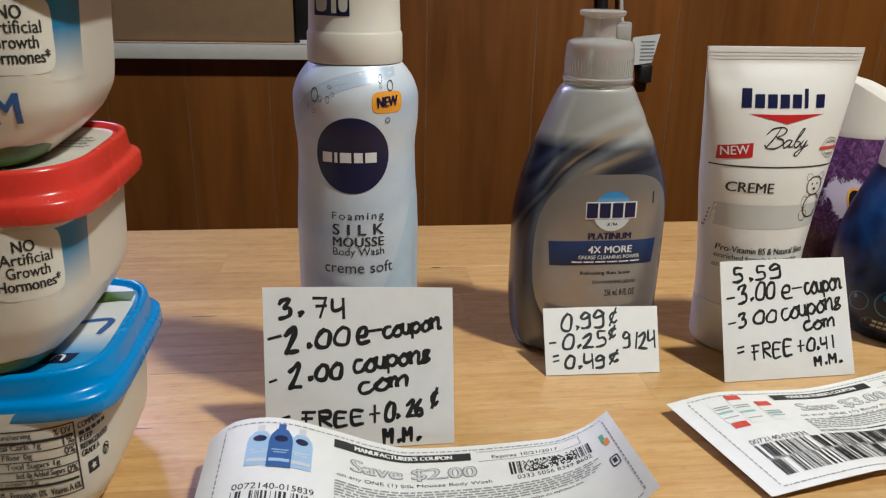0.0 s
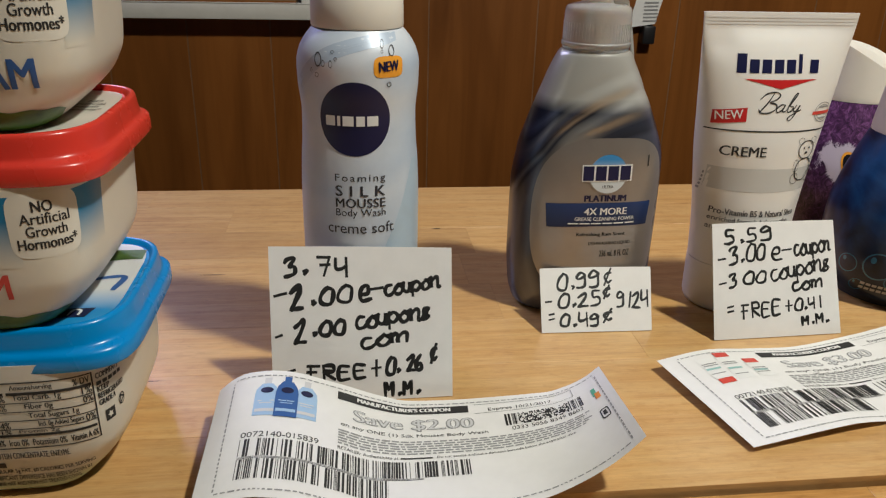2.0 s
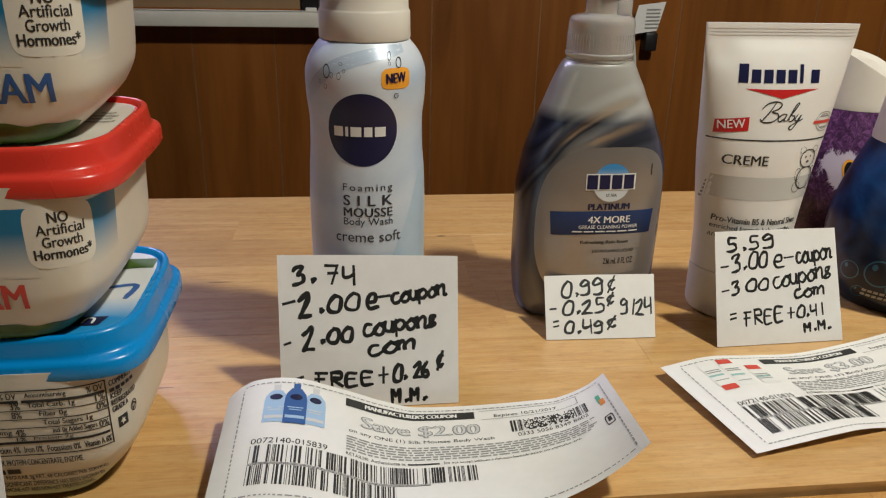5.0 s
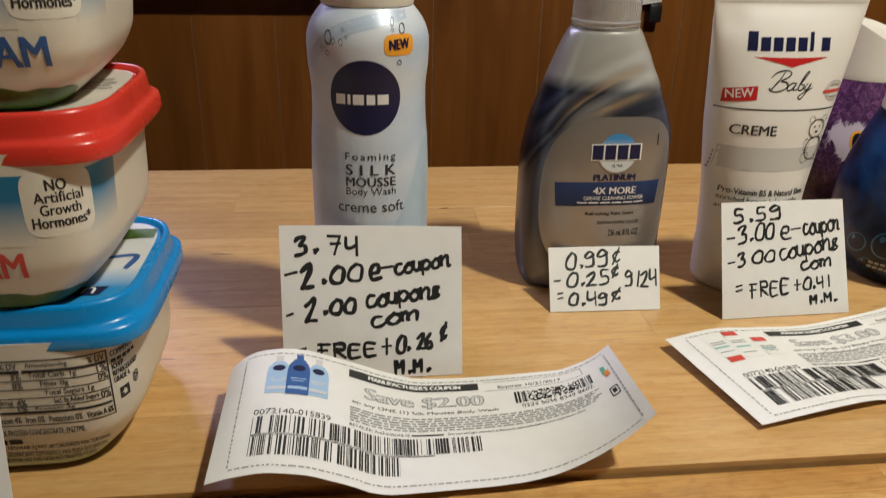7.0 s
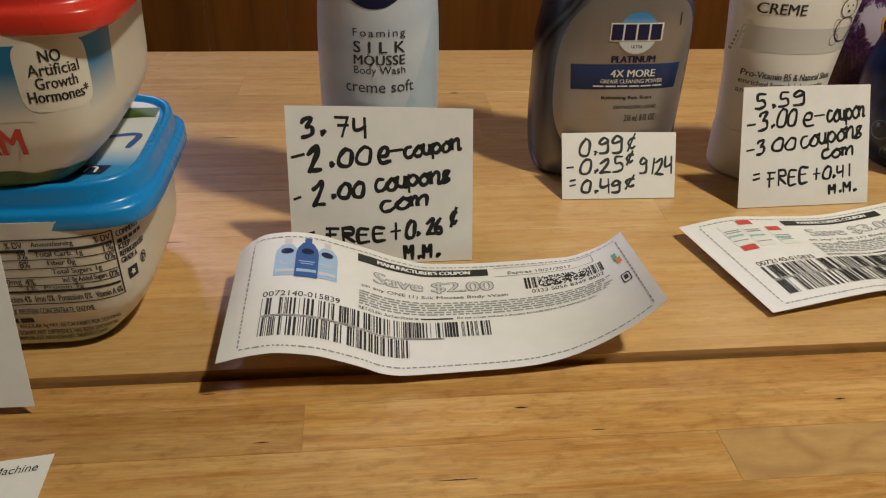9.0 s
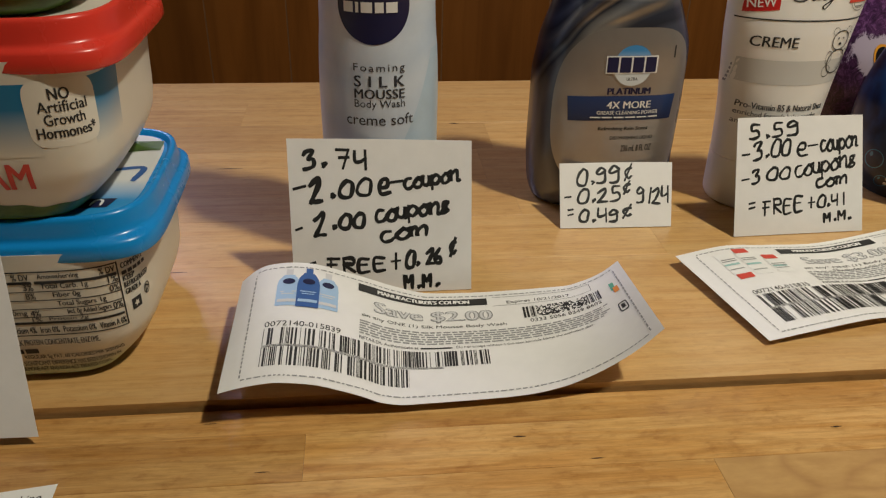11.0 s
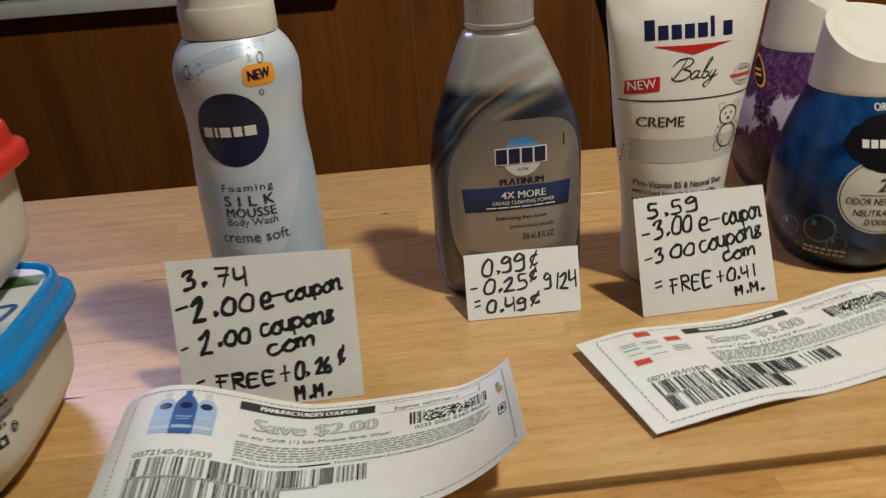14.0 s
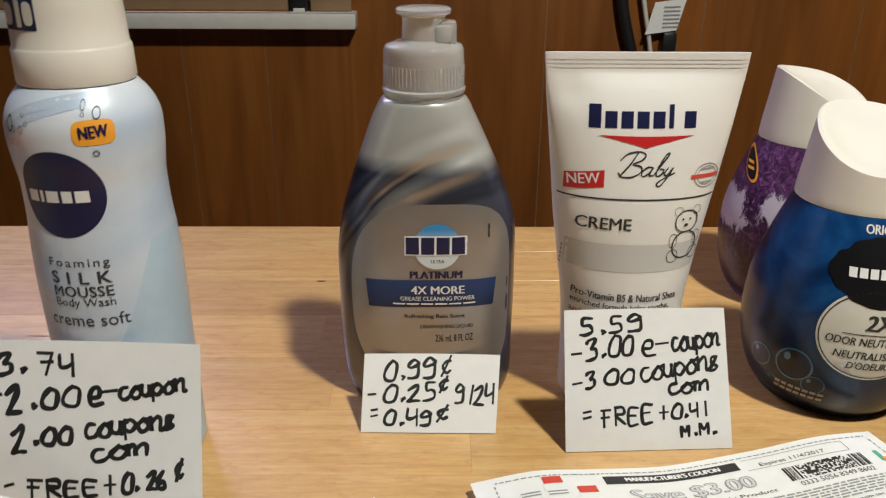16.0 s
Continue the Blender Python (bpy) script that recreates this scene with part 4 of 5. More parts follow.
price_card(((-0.0259, 0.3100), (0.0540, 0.3112), (0.0216, 0.0670, 0.0641), (-0.0003, 0.0004)), [
    ("3.", 0.075, 0.215, 0.804, 0.824, 0.129), ("74", 0.253, 0.430, 0.804, 0.805, 0.137), ("-", 0.018, 0.097, 0.690, 0.706, 0.07), ("2", 0.100, 0.188, 0.594, 0.601, 0.171),
    (".00", 0.219, 0.454, 0.624, 0.635, 0.127), ("e-", 0.477, 0.625, 0.637, 0.660, 0.107), ("coupon", 0.616, 0.945, 0.672, 0.730, 0.082), ("-", 0.019, 0.067, 0.432, 0.442, 0.07),
    ("2", 0.117, 0.198, 0.386, 0.393, 0.152), (".00", 0.221, 0.412, 0.426, 0.433, 0.110), ("coupons", 0.455, 0.881, 0.459, 0.524, 0.088), ("com", 0.481, 0.758, 0.327, 0.369, 0.085),
    ("-", 0.076, 0.132, 0.208, 0.218, 0.07), ("FREE", 0.182, 0.519, 0.137, 0.142, 0.104), ("+", 0.538, 0.605, 0.150, 0.153, 0.135), ("0.", 0.618, 0.716, 0.157, 0.172, 0.119),
    ("26", 0.734, 0.838, 0.174, 0.177, 0.113), ("q", 0.868, 0.922, 0.238, 0.241, 0.115), ("M.M.", 0.609, 0.826, 0.010, 0.022, 0.109)], "white paper price card with black handwriting against a spray can", 0.0017)
price_card(((0.1085, 0.3665), (0.1685, 0.3655), (0.0192, 0.0288, 0.0288), (0.0011, 0.0026)), [
    ("0.99", 0.142, 0.536, 0.649, 0.680, 0.282), ("q", 0.566, 0.653, 0.727, 0.734, 0.250), ("-", 0.036, 0.106, 0.475, 0.481, 0.1), ("0.25", 0.148, 0.546, 0.366, 0.402, 0.245),
    ("q", 0.558, 0.637, 0.521, 0.532, 0.192), ("9/24", 0.678, 0.980, 0.356, 0.354, 0.270), ("=", 0.062, 0.126, 0.183, 0.198, 0.110), ("0.49", 0.160, 0.522, 0.083, 0.077, 0.221),
    ("q", 0.552, 0.648, 0.162, 0.165, 0.192)], "small white paper price card leaning on a dish soap bottle", 0.0014)
price_card(((0.1977, 0.3524), (0.2704, 0.3552), (0.0205, 0.0576, 0.0576), (-0.0014, -0.0052)), [
    ("5.59", 0.090, 0.486, 0.818, 0.832, 0.136), ("-3.00", 0.037, 0.433, 0.621, 0.682, 0.150), ("e-", 0.471, 0.649, 0.659, 0.680, 0.118), ("coupon", 0.656, 0.970, 0.692, 0.734, 0.102),
    ("-3", 0.041, 0.191, 0.423, 0.447, 0.130), ("00", 0.233, 0.432, 0.462, 0.473, 0.120), ("coupons", 0.456, 0.947, 0.476, 0.561, 0.108), ("com", 0.624, 0.882, 0.380, 0.418, 0.090),
    ("=", 0.103, 0.163, 0.226, 0.235, 0.060), ("FREE", 0.210, 0.535, 0.163, 0.190, 0.136), ("+0.41", 0.564, 0.864, 0.211, 0.229, 0.116), ("M.M.", 0.688, 0.918, 0.082, 0.101, 0.092)], "white paper price card leaning on a cream tube", 0.0014)
price_card(((-0.1850, 0.2280), (-0.1078, 0.2274), (0.0225, 0.0600, 0.0600), (-0.006, -0.006)), [], "blank white paper card leaning on the stacked tubs", 0.0014)


# ---- spray can ----
def spray_can():
    c = thing("body_wash_can", pose(0.0145, 0.3600, 0), "pale blue aerosol body wash can with white cap", "spray can")
    prof = smooth_keys([(0.0, 0.0255), (0.002, 0.0267), (0.056, 0.0267), (0.080, 0.0268), (0.10, 0.0262), (0.111, 0.02545), (0.1218, 0.0252), (0.1346, 0.0264), (0.143, 0.0266), (0.1495, 0.0250), (0.1536, 0.0226), (0.1572, 0.0196)])
    zs = [0, 0.0008, 0.002] + list(np.linspace(0.004, 0.1572, 60))
    part("body", turned([(prof(z)[0], z) for z in zs], 80), CAN_PAINT, c)
    part("cap", turned([(0.0196, 0.1576), (0.0199, 0.1585), (0.0197, 0.1690), (0.0193, 0.1697), (0.0190, 0.1703), (0.0187, 0.180), (0.0181, 0.1915), (0.0172, 0.1955), (0.0150, 0.1978), (0.008, 0.199), (0.001, 0.199)], 72), CREAM_PLASTIC, c, "white plastic cap")
    s = round_surface(lambda v: float(prof(v)[0]))
    sc = round_surface(lambda v: 0.0190 - (v - 0.17) * 0.04)
    part("cap_sticker", lay([grid(-0.0185, 0.1762, -0.002, 0.1960, 10, 4)], sc, 0.0002), NAVY, c, "navy pictogram sticker")
    part("cap_sticker_shape", lay([blob(-0.0142, 0.1812, 0.0030, 0.0036, 3, 3, 20), grid(-0.0093, 0.1772, -0.0072, 0.186, 2, 2), blob(-0.0045, 0.1815, 0.0018, 0.0038, 3, 3, 20)], sc, 0.0004), CREAM_LABEL, c)
    part("round_logo", lay([blob(-0.0022, 0.1222, 0.0155, 0.0157, 2, 8, 56)], s, 0.00016), NAVY, c, "dark blue round logo")
    # The maker's word mark is shown as plain blocks.
    marks = [grid(u, 0.1194, u + wide, 0.1236, 3, 1) for u, wide in ((-0.0146, 0.0042), (-0.0094, 0.0013), (-0.0071, 0.0046), (-0.0014, 0.0035), (0.0031, 0.0047))]
    each("logo_block", marks, s, 0.0004, WHITE_PRINT, c)
    part("badge", lay([blob(0.0130, 0.1437, 0.0069, 0.0043, 4, 5, 32)], s, 0.00016), ORANGE, c, "orange badge")
    part("badge_lettering", lay([line_of("NEW", 0.0083, 0.1418, 0.0094, 0.0040, 3, bold=0.03)], s, 0.0004), NAVY, c)
    part("mark", lay([blob(0.0128, 0.1366, 0.0011, 0.0011, 2, 1, 16, 0.7)], s), SLATE, c)
    lines = [("Foaming", -0.0112, 0.0945, 0.0220, 0.0042, 0.0, 1.25), ("SILK", -0.0112, 0.0889, 0.0220, 0.0047, 0.022, 1.7), ("MOUSSE", -0.0112, 0.0838, 0.0220, 0.0041, 0.022, 1.05), ("Body Wash", -0.0112, 0.0788, 0.0220, 0.0044, 0.0, 1.0), ("creme soft", -0.0152, 0.0718, 0.0300, 0.0050, 0.0, 1.0)]
    for text, u, v, w, h, bold, sp in lines:
        part("lettering", lay([line_of(text, u, v, w, h, bold=bold, spacing=sp)], s, 0.0002), SLATE, c)
    rnd = random.Random(9)
    for u, v, ru, rv in ((-0.0178, 0.1462, 0.0018, 0.0029), (-0.0152, 0.1448, 0.0008, 0.0013), (-0.0118, 0.1447, 0.0009, 0.0015), (-0.0108, 0.1495, 0.0008, 0.0007), (-0.0095, 0.1468, 0.0007, 0.0008), (-0.0185, 0.1400, 0.0009, 0.0011), (-0.0215, 0.1418, 0.0006, 0.0008), (0.0098, 0.1527, 0.0008, 0.0018), (0.0098, 0.1498, 0.0006, 0.0007), (0.0142, 0.1500, 0.0014, 0.0022)):
        part("printed_bubble", lay([blob(u, v, ru, rv, 2, 1, 24, 0.80)], s, 0.0002), SLATE, c)
    sheen = [ribbon([(-0.030, 0.134 + 0.004 * k), (-0.016, 0.1455 + 0.003 * k), (0.0, 0.1515 + 0.0022 * k), (0.016, 0.1545 + 0.001 * k)], 0.0030) for k in range(2)]
    part("printed_sweep", lay(sheen, s, 0.0001), mat("sweep_grey_blue_print", (0.48, 0.57, 0.69), 0.36, 0.08), c, "grey-blue printed sweep")
    # A broad darker wave that comes round from the right, low on the can.
    wave = lambda v: 0.004 + 0.023 * max(0.0, (v - 0.055) / 0.047) ** 0.8
    part("printed_wave", lay([grid(0, 0.003, 1, 0.102, 16, 24, lambda u, v: (wave(v) + (0.050 - wave(v)) * u, v))], s, 0.00012), speckled("wave_blue_print", (0.46, 0.59, 0.71), 0.34, 0.06, 60.0, metal=0.08), c, "mid-blue printed wave")


spray_can()


# ---- dish soap ----
def dish_soap():
    b = thing("dish_soap_bottle", pose(0.1385, 0.4110, 0), "silver dish soap bottle with milky flip cap", "bottle")
    rows = [(0.0, 0.0005, 0, 0.0345, 0.0200, 2.6), (0.0022, 0.0000, 0, 0.0375, 0.0225, 2.6), (0.0125, -0.0003, 0, 0.0398, 0.0243, 2.6), (0.032, -0.0010, 0, 0.0405, 0.0252, 2.6),
            (0.0517, -0.0009, 0, 0.0406, 0.0255, 2.6), (0.070, -0.0010, 0, 0.0405, 0.0252, 2.6), (0.0875, -0.0002, 0, 0.0390, 0.0243, 2.6), (0.1045, -0.0005, 0, 0.0339, 0.0225, 2.5),
            (0.1208, -0.0012, 0, 0.0275, 0.0205, 2.3), (0.1363, -0.0018, 0, 0.0208, 0.0180, 2.1), (0.1405, -0.0018, 0, 0.0185, 0.0170, 2.0), (0.1420, -0.0018, 0, 0.0160, 0.0155, 2.0)]

    def dent(x, z):
        # Swept ridges above and left of the label, and a shallow label panel.
        u, w = x - 0.030, z - 0.042
        r = math.hypot(u * 1.0, w * 0.92)
        ang = math.degrees(math.atan2(w, -u))
        d = 0.0
        if 0.058 < r < 0.088 and 2 < ang < 118:
            f = (r - 0.058) / 0.030
            fade = min(1, (ang - 2) / 26) * min(1, (118 - ang) / 30) * math.sin(math.pi * f)
            d += 0.0009 * fade * math.sin(f * 2 * math.pi * 2.4)
        q = 2.7 if x < 0.0010 else 4.2
        p = (abs((x - 0.0010) / 0.0355) ** q + abs((z - 0.0560) / 0.0445) ** q) ** (1 / q)
        return d * max(0.0, min(1.0, (p - 1.02) / 0.10))

    body = Loft(rows, dent)
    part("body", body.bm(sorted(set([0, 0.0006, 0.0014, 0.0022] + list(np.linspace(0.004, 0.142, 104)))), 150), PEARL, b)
    s = onto(body)
    part("neck_ring", moved(turned([(0.0155, 0.1405), (0.0170, 0.1412), (0.0170, 0.1425), (0.0150, 0.1432)], 48), pose(-0.0018, 0, 0)), CAP_PLASTIC, b)
    cap = part("cap", moved(turned([(0.0172, 0.1432), (0.0177, 0.1438), (0.0177, 0.1452), (0.0171, 0.1458), (0.0170, 0.1560), (0.0169, 0.1598), (0.0166, 0.1615), (0.0158, 0.1628), (0.0130, 0.1638), (0.0098, 0.1643), (0.0091, 0.1649), (0.0088, 0.1715), (0.0090, 0.1740), (0.0112, 0.1752), (0.0115, 0.1768), (0.0105, 0.1776), (0.001, 0.1778)], 64), pose(-0.0018, 0, 0)), CAP_PLASTIC, b, "milky plastic flip cap")
    ribs = bmesh.new()
    for i in range(60):
        t = 2 * math.pi * i / 60
        x, y = -0.0018 + 0.0170 * math.cos(t), 0.0170 * math.sin(t)
        m = Matrix.Translation((x, y, 0.1508)) @ Matrix.Rotation(t, 4, "Z") @ Matrix.Diagonal((0.0004, 0.0007, 0.0085, 1))
        bmesh.ops.create_cube(ribs, size=1.0, matrix=m)
    part("grip_ribs", ribs, CAP_PLASTIC, cap, smooth=False)
    part("hinge", box_bm(0.0040, -0.006, 0.1575, 0.0118, 0.006, 0.1722, 0.0012), CAP_PLASTIC, cap)
    part("hinge_pin", box_bm(0.0030, -0.0085, 0.1640, 0.0098, -0.0055, 0.1710, 0.0010), CAP_PLASTIC, cap)
    part("label_panel", lay([blob(0.0010, 0.0560, 0.0352, 0.0440, 4.2, 18, 120, left=2.7)], s, 0.0001), LABEL_SILVER, b, "silver front label")
    part("blue_band", lay([grid(-0.0275, 0.0525, 0.0300, 0.0655, 28, 4, lambda u, v: (u + 0.0012 * (0.0655 - v) / 0.013 * (1 if u < 0 else -1), v - 0.9 * (u - 0.0012) ** 2 + 0.0006))], s, 0.0003), BLUE_BAND, b, "dark blue label band")
    part("logo_disc", lay([blob(0.0040, 0.0815, 0.0102, 0.0103, 2, 6, 48)], s, 0.0003), LOGO_SKY, b, "sky blue and white round logo")
    part("logo_rim", lay([blob(0.0040, 0.0815, 0.0108, 0.0109, 2, 1, 48, 0.94)], s, 0.00035), LABEL_SILVER, b)
    # The maker's word mark is shown as plain blocks.
    each("logo_block", [grid(-0.0095 + 0.0066 * k, 0.0782, -0.0095 + 0.0056 + 0.0066 * k, 0.0858, 3, 2) for k in range(4)], s, 0.00065, NAVY, b)
    part("logo_outline", lay([grid(-0.0101, 0.0776, 0.0168, 0.0864, 14, 2)], s, 0.0005), WHITE_PRINT, b)
    dark = [line_of("ULTRA", 0.0012, 0.0740, 0.0058, 0.0016, bold=0.02), line_of("Refreshing Rain Scent", -0.0105, 0.0470, 0.0270, 0.0025, bold=0.02), line_of("DISHWASHING LIQUID", -0.0035, 0.0420, 0.0235, 0.0022, bold=0.006), line_of("236 mL 8 FL OZ", 0.0032, 0.0355, 0.0170, 0.0036, bold=0.006)]
    each("lettering", dark, s, 0.0003, PRINT, b)
    part("platinum_lettering", lay([line_of("PLATINUM", -0.0080, 0.0668, 0.0230, 0.0034, bold=0.05)], s, 0.0003), NAVY, b)
    each("band_lettering", [line_of("4X MORE", -0.0075, 0.0595, 0.0235, 0.0038, bold=0.025), line_of("GREASE CLEANING POWER", -0.0122, 0.0563, 0.0328, 0.0020, bold=0.01)] + [grid(-0.0155 + 0.0062 * k, 0.0544, -0.0102 + 0.0062 * k, 0.0551, 2, 1) for k in range(6)], s, 0.0006, WHITE_PRINT, b)
    part("side_mark", lay([grid(0.0258, 0.0845, 0.0266, 0.0905, 1, 3)], s, 0.0003), PRINT, b)


dish_soap()


# ---- cream tube ----
def cream_tube():
    t = thing("cream_tube", pose(0.2263, 0.4000, 0), "white cream tube standing on its cap", "tube")
    rows = [(0.0285, 0.0010, 0.0010, 0.0264, 0.0230, 2), (0.051, 0.0007, 0.0008, 0.0277, 0.0224, 2), (0.073, 0.0003, 0.0002, 0.0304, 0.0208, 2), (0.0945, 0, -0.001, 0.0334, 0.0192, 2),
            (0.112, 0.0003, -0.002, 0.0357, 0.0160, 2), (0.136, 0.0002, -0.004, 0.0386, 0.0098, 2.0), (0.148, 0, -0.005, 0.0399, 0.0048, 2.1), (0.1535, 0, -0.0055, 0.0404, 0.0016, 2.6), (0.1550, 0, -0.0055, 0.0405, 0.0011, 4), (0.1622, 0, -0.0055, 0.0411, 0.0010, 5)]
    body = Loft(rows, lambda x, z: 0.0011 * math.exp(-((x + 0.030) / 0.006) ** 2 - ((z - 0.147) / 0.006) ** 2))
    part("sleeve", body.bm(sorted(set(list(np.linspace(0.0285, 0.1535, 60)) + [0.1543, 0.155, 0.158, 0.1622])), 96), WHITE_PLASTIC, t)
    each("crimp_line", [grid(-0.0405, 0.1562 + 0.0016 * k, 0.0405, 0.1566 + 0.0016 * k, 24, 1) for k in range(3)], onto(body), 0.00015, mat("pressed_seam_plastic", (0.70, 0.68, 0.65), 0.35), t, "pressed seam at the crimped end")
    cap = Loft([(0.0, 0.001, 0.0012, 0.0226, 0.0202, 2), (0.0015, 0.001, 0.0012, 0.0249, 0.0222, 2), (0.005, 0.001, 0.0012, 0.0262, 0.0232, 2), (0.028, 0.001, 0.0012, 0.0265, 0.0232, 2), (0.0283, 0.001, 0.0012, 0.0259, 0.0226, 2)])
    part("cap", cap.bm([0, 0.0006, 0.0015, 0.003, 0.005, 0.012, 0.02, 0.027, 0.028, 0.0283], 80), WHITE_PLASTIC, t, "white flip cap")
    s = onto(body)
    # The maker's word mark is shown as plain blocks.
    each("logo_block", [grid(-0.0228 + 0.0064 * k, 0.1335, -0.0228 + 0.0064 * k + (0.0020 if k == 5 else 0.0048), 0.1427 if k in (0, 5) else 0.1400, 2, 3) for k in range(7)], s, 0.0002, NAVY, t)
    part("red_wedge", lay([([(-0.0192, 0.1306), (-0.009, 0.1304), (0.0005, 0.1303), (0.010, 0.1304), (0.0205, 0.1306), (0.0005, 0.1258), (-0.009, 0.1283), (0.010, 0.1283)], [(0, 1, 6), (1, 2, 5, 6), (2, 3, 7, 5), (3, 4, 7)])], s, 0.0003), RED, t, "red wedge under the logo")
    # "Baby" in a thin flowing script.
    script = ([(0.0, 0.72), (0.10, 0.93), (0.30, 1.0), (0.42, 0.90), (0.38, 0.72), (0.24, 0.60), (0.40, 0.52), (0.43, 0.34), (0.30, 0.18), (0.12, 0.18), (0.04, 0.30)], [(0.27, 0.96), (0.20, 0.60), (0.08, 0.20)],
              [(0.62, 0.50), (0.53, 0.50), (0.45, 0.34), (0.50, 0.20), (0.59, 0.32), (0.63, 0.50), (0.60, 0.25), (0.68, 0.24)], [(0.68, 0.24), (0.79, 0.66), (0.85, 0.94), (0.79, 0.88), (0.72, 0.42), (0.74, 0.22), (0.82, 0.26), (0.84, 0.42), (0.77, 0.44)],
              [(0.91, 0.48), (0.87, 0.30), (0.93, 0.24), (1.0, 0.48), (0.95, 0.16), (0.86, -0.12), (0.79, -0.04), (0.88, 0.12), (1.06, 0.30)])
    each("script_letter", [ribbon([(-0.0120 + 0.0225 * x + 0.0035 * y, 0.1118 + 0.0125 * y) for x, y in line], 0.00065, wobble=0.2) for line in script], s, 0.0002, PRINT, t)
    part("badge", lay([grid(-0.0312, 0.1085, -0.0155, 0.1155, 8, 2, lambda u, v: (u, v + (u + 0.023) * 0.13))], s, 0.0002), RED, t, "red badge")
    part("badge_lettering", lay([line_of("NEW", -0.0298, 0.1096, 0.0128, 0.0044, 7, bold=0.01)], s, 0.0004), WHITE_PRINT, t)
    part("rule", lay([grid(-0.0332, 0.1043, 0.0330, 0.1050, 30, 1)], s, 0.0002), PRINT, t)
    part("lettering", lay([line_of("CREME", -0.0258, 0.0915, 0.0225, 0.0052, bold=0.014)], s, 0.0002), PRINT, t)
    part("grey_band", lay([grid(-0.0288, 0.0725, 0.0290, 0.0850, 30, 3)], s, 0.00012), BAND_GREY, t, "pale grey band")
    each("text_line", [line_of("Pro-Vitamin B5 & Natural Shea", -0.0247, 0.0590, 0.0450, 0.0034, bold=0.012), line_of("enriched formula helps soothe,", -0.0247, 0.0540, 0.0420, 0.0036, bold=0.006), line_of("and", -0.0247, 0.0496, 0.0045, 0.0030)], s, 0.0002, SLATE, t)
    part("seal", lay([blob(0.0278, 0.1135, 0.0060, 0.0052, 2, 1, 32, 0.93), blob(0.0278, 0.1135, 0.0046, 0.0040, 2, 1, 28, 0.92), grid(0.0246, 0.1158, 0.0310, 0.1166, 3, 1), grid(0.0252, 0.1102, 0.0305, 0.1110, 3, 1)], s, 0.0002), PRINT_GREY, t)
    part("seal_band", lay([grid(0.0205, 0.1126, 0.0330, 0.1142, 6, 1)], s, 0.0003), PRINT_RED, t)
    # A small line drawing of rounded shapes.
    ring = lambda u, v, ru, rv: blob(u - 0.0024, v, ru, rv, 2.2, 1, 30, 0.90)
    each("drawing_line", [ring(0.0232, 0.0945, 0.0054, 0.0050), ring(0.0190, 0.0992, 0.0019, 0.0019), ring(0.0276, 0.0992, 0.0019, 0.0019), ring(0.0234, 0.0838, 0.0060, 0.0064), ring(0.0182, 0.0792, 0.0026, 0.0030), ring(0.0286, 0.0792, 0.0026, 0.0030), ring(0.0178, 0.0862, 0.0018, 0.0034), ring(0.0290, 0.0862, 0.0018, 0.0034), blob(0.0190, 0.0955, 0.0005, 0.0006, 2, 1, 10), blob(0.0224, 0.0955, 0.0005, 0.0006, 2, 1, 10), blob(0.0207, 0.0928, 0.0010, 0.0007, 2, 1, 12)], s, 0.0003, PRINT, t, "small black line drawing")
    tagged(part("side_print", lay([grid(-0.0298, 0.0700 + 0.0024 * k, -0.0293, 0.0714 + 0.0024 * k) for k in range(5)], s, 0.0002), PRINT_GREY, t), kind="stuff")


cream_tube()


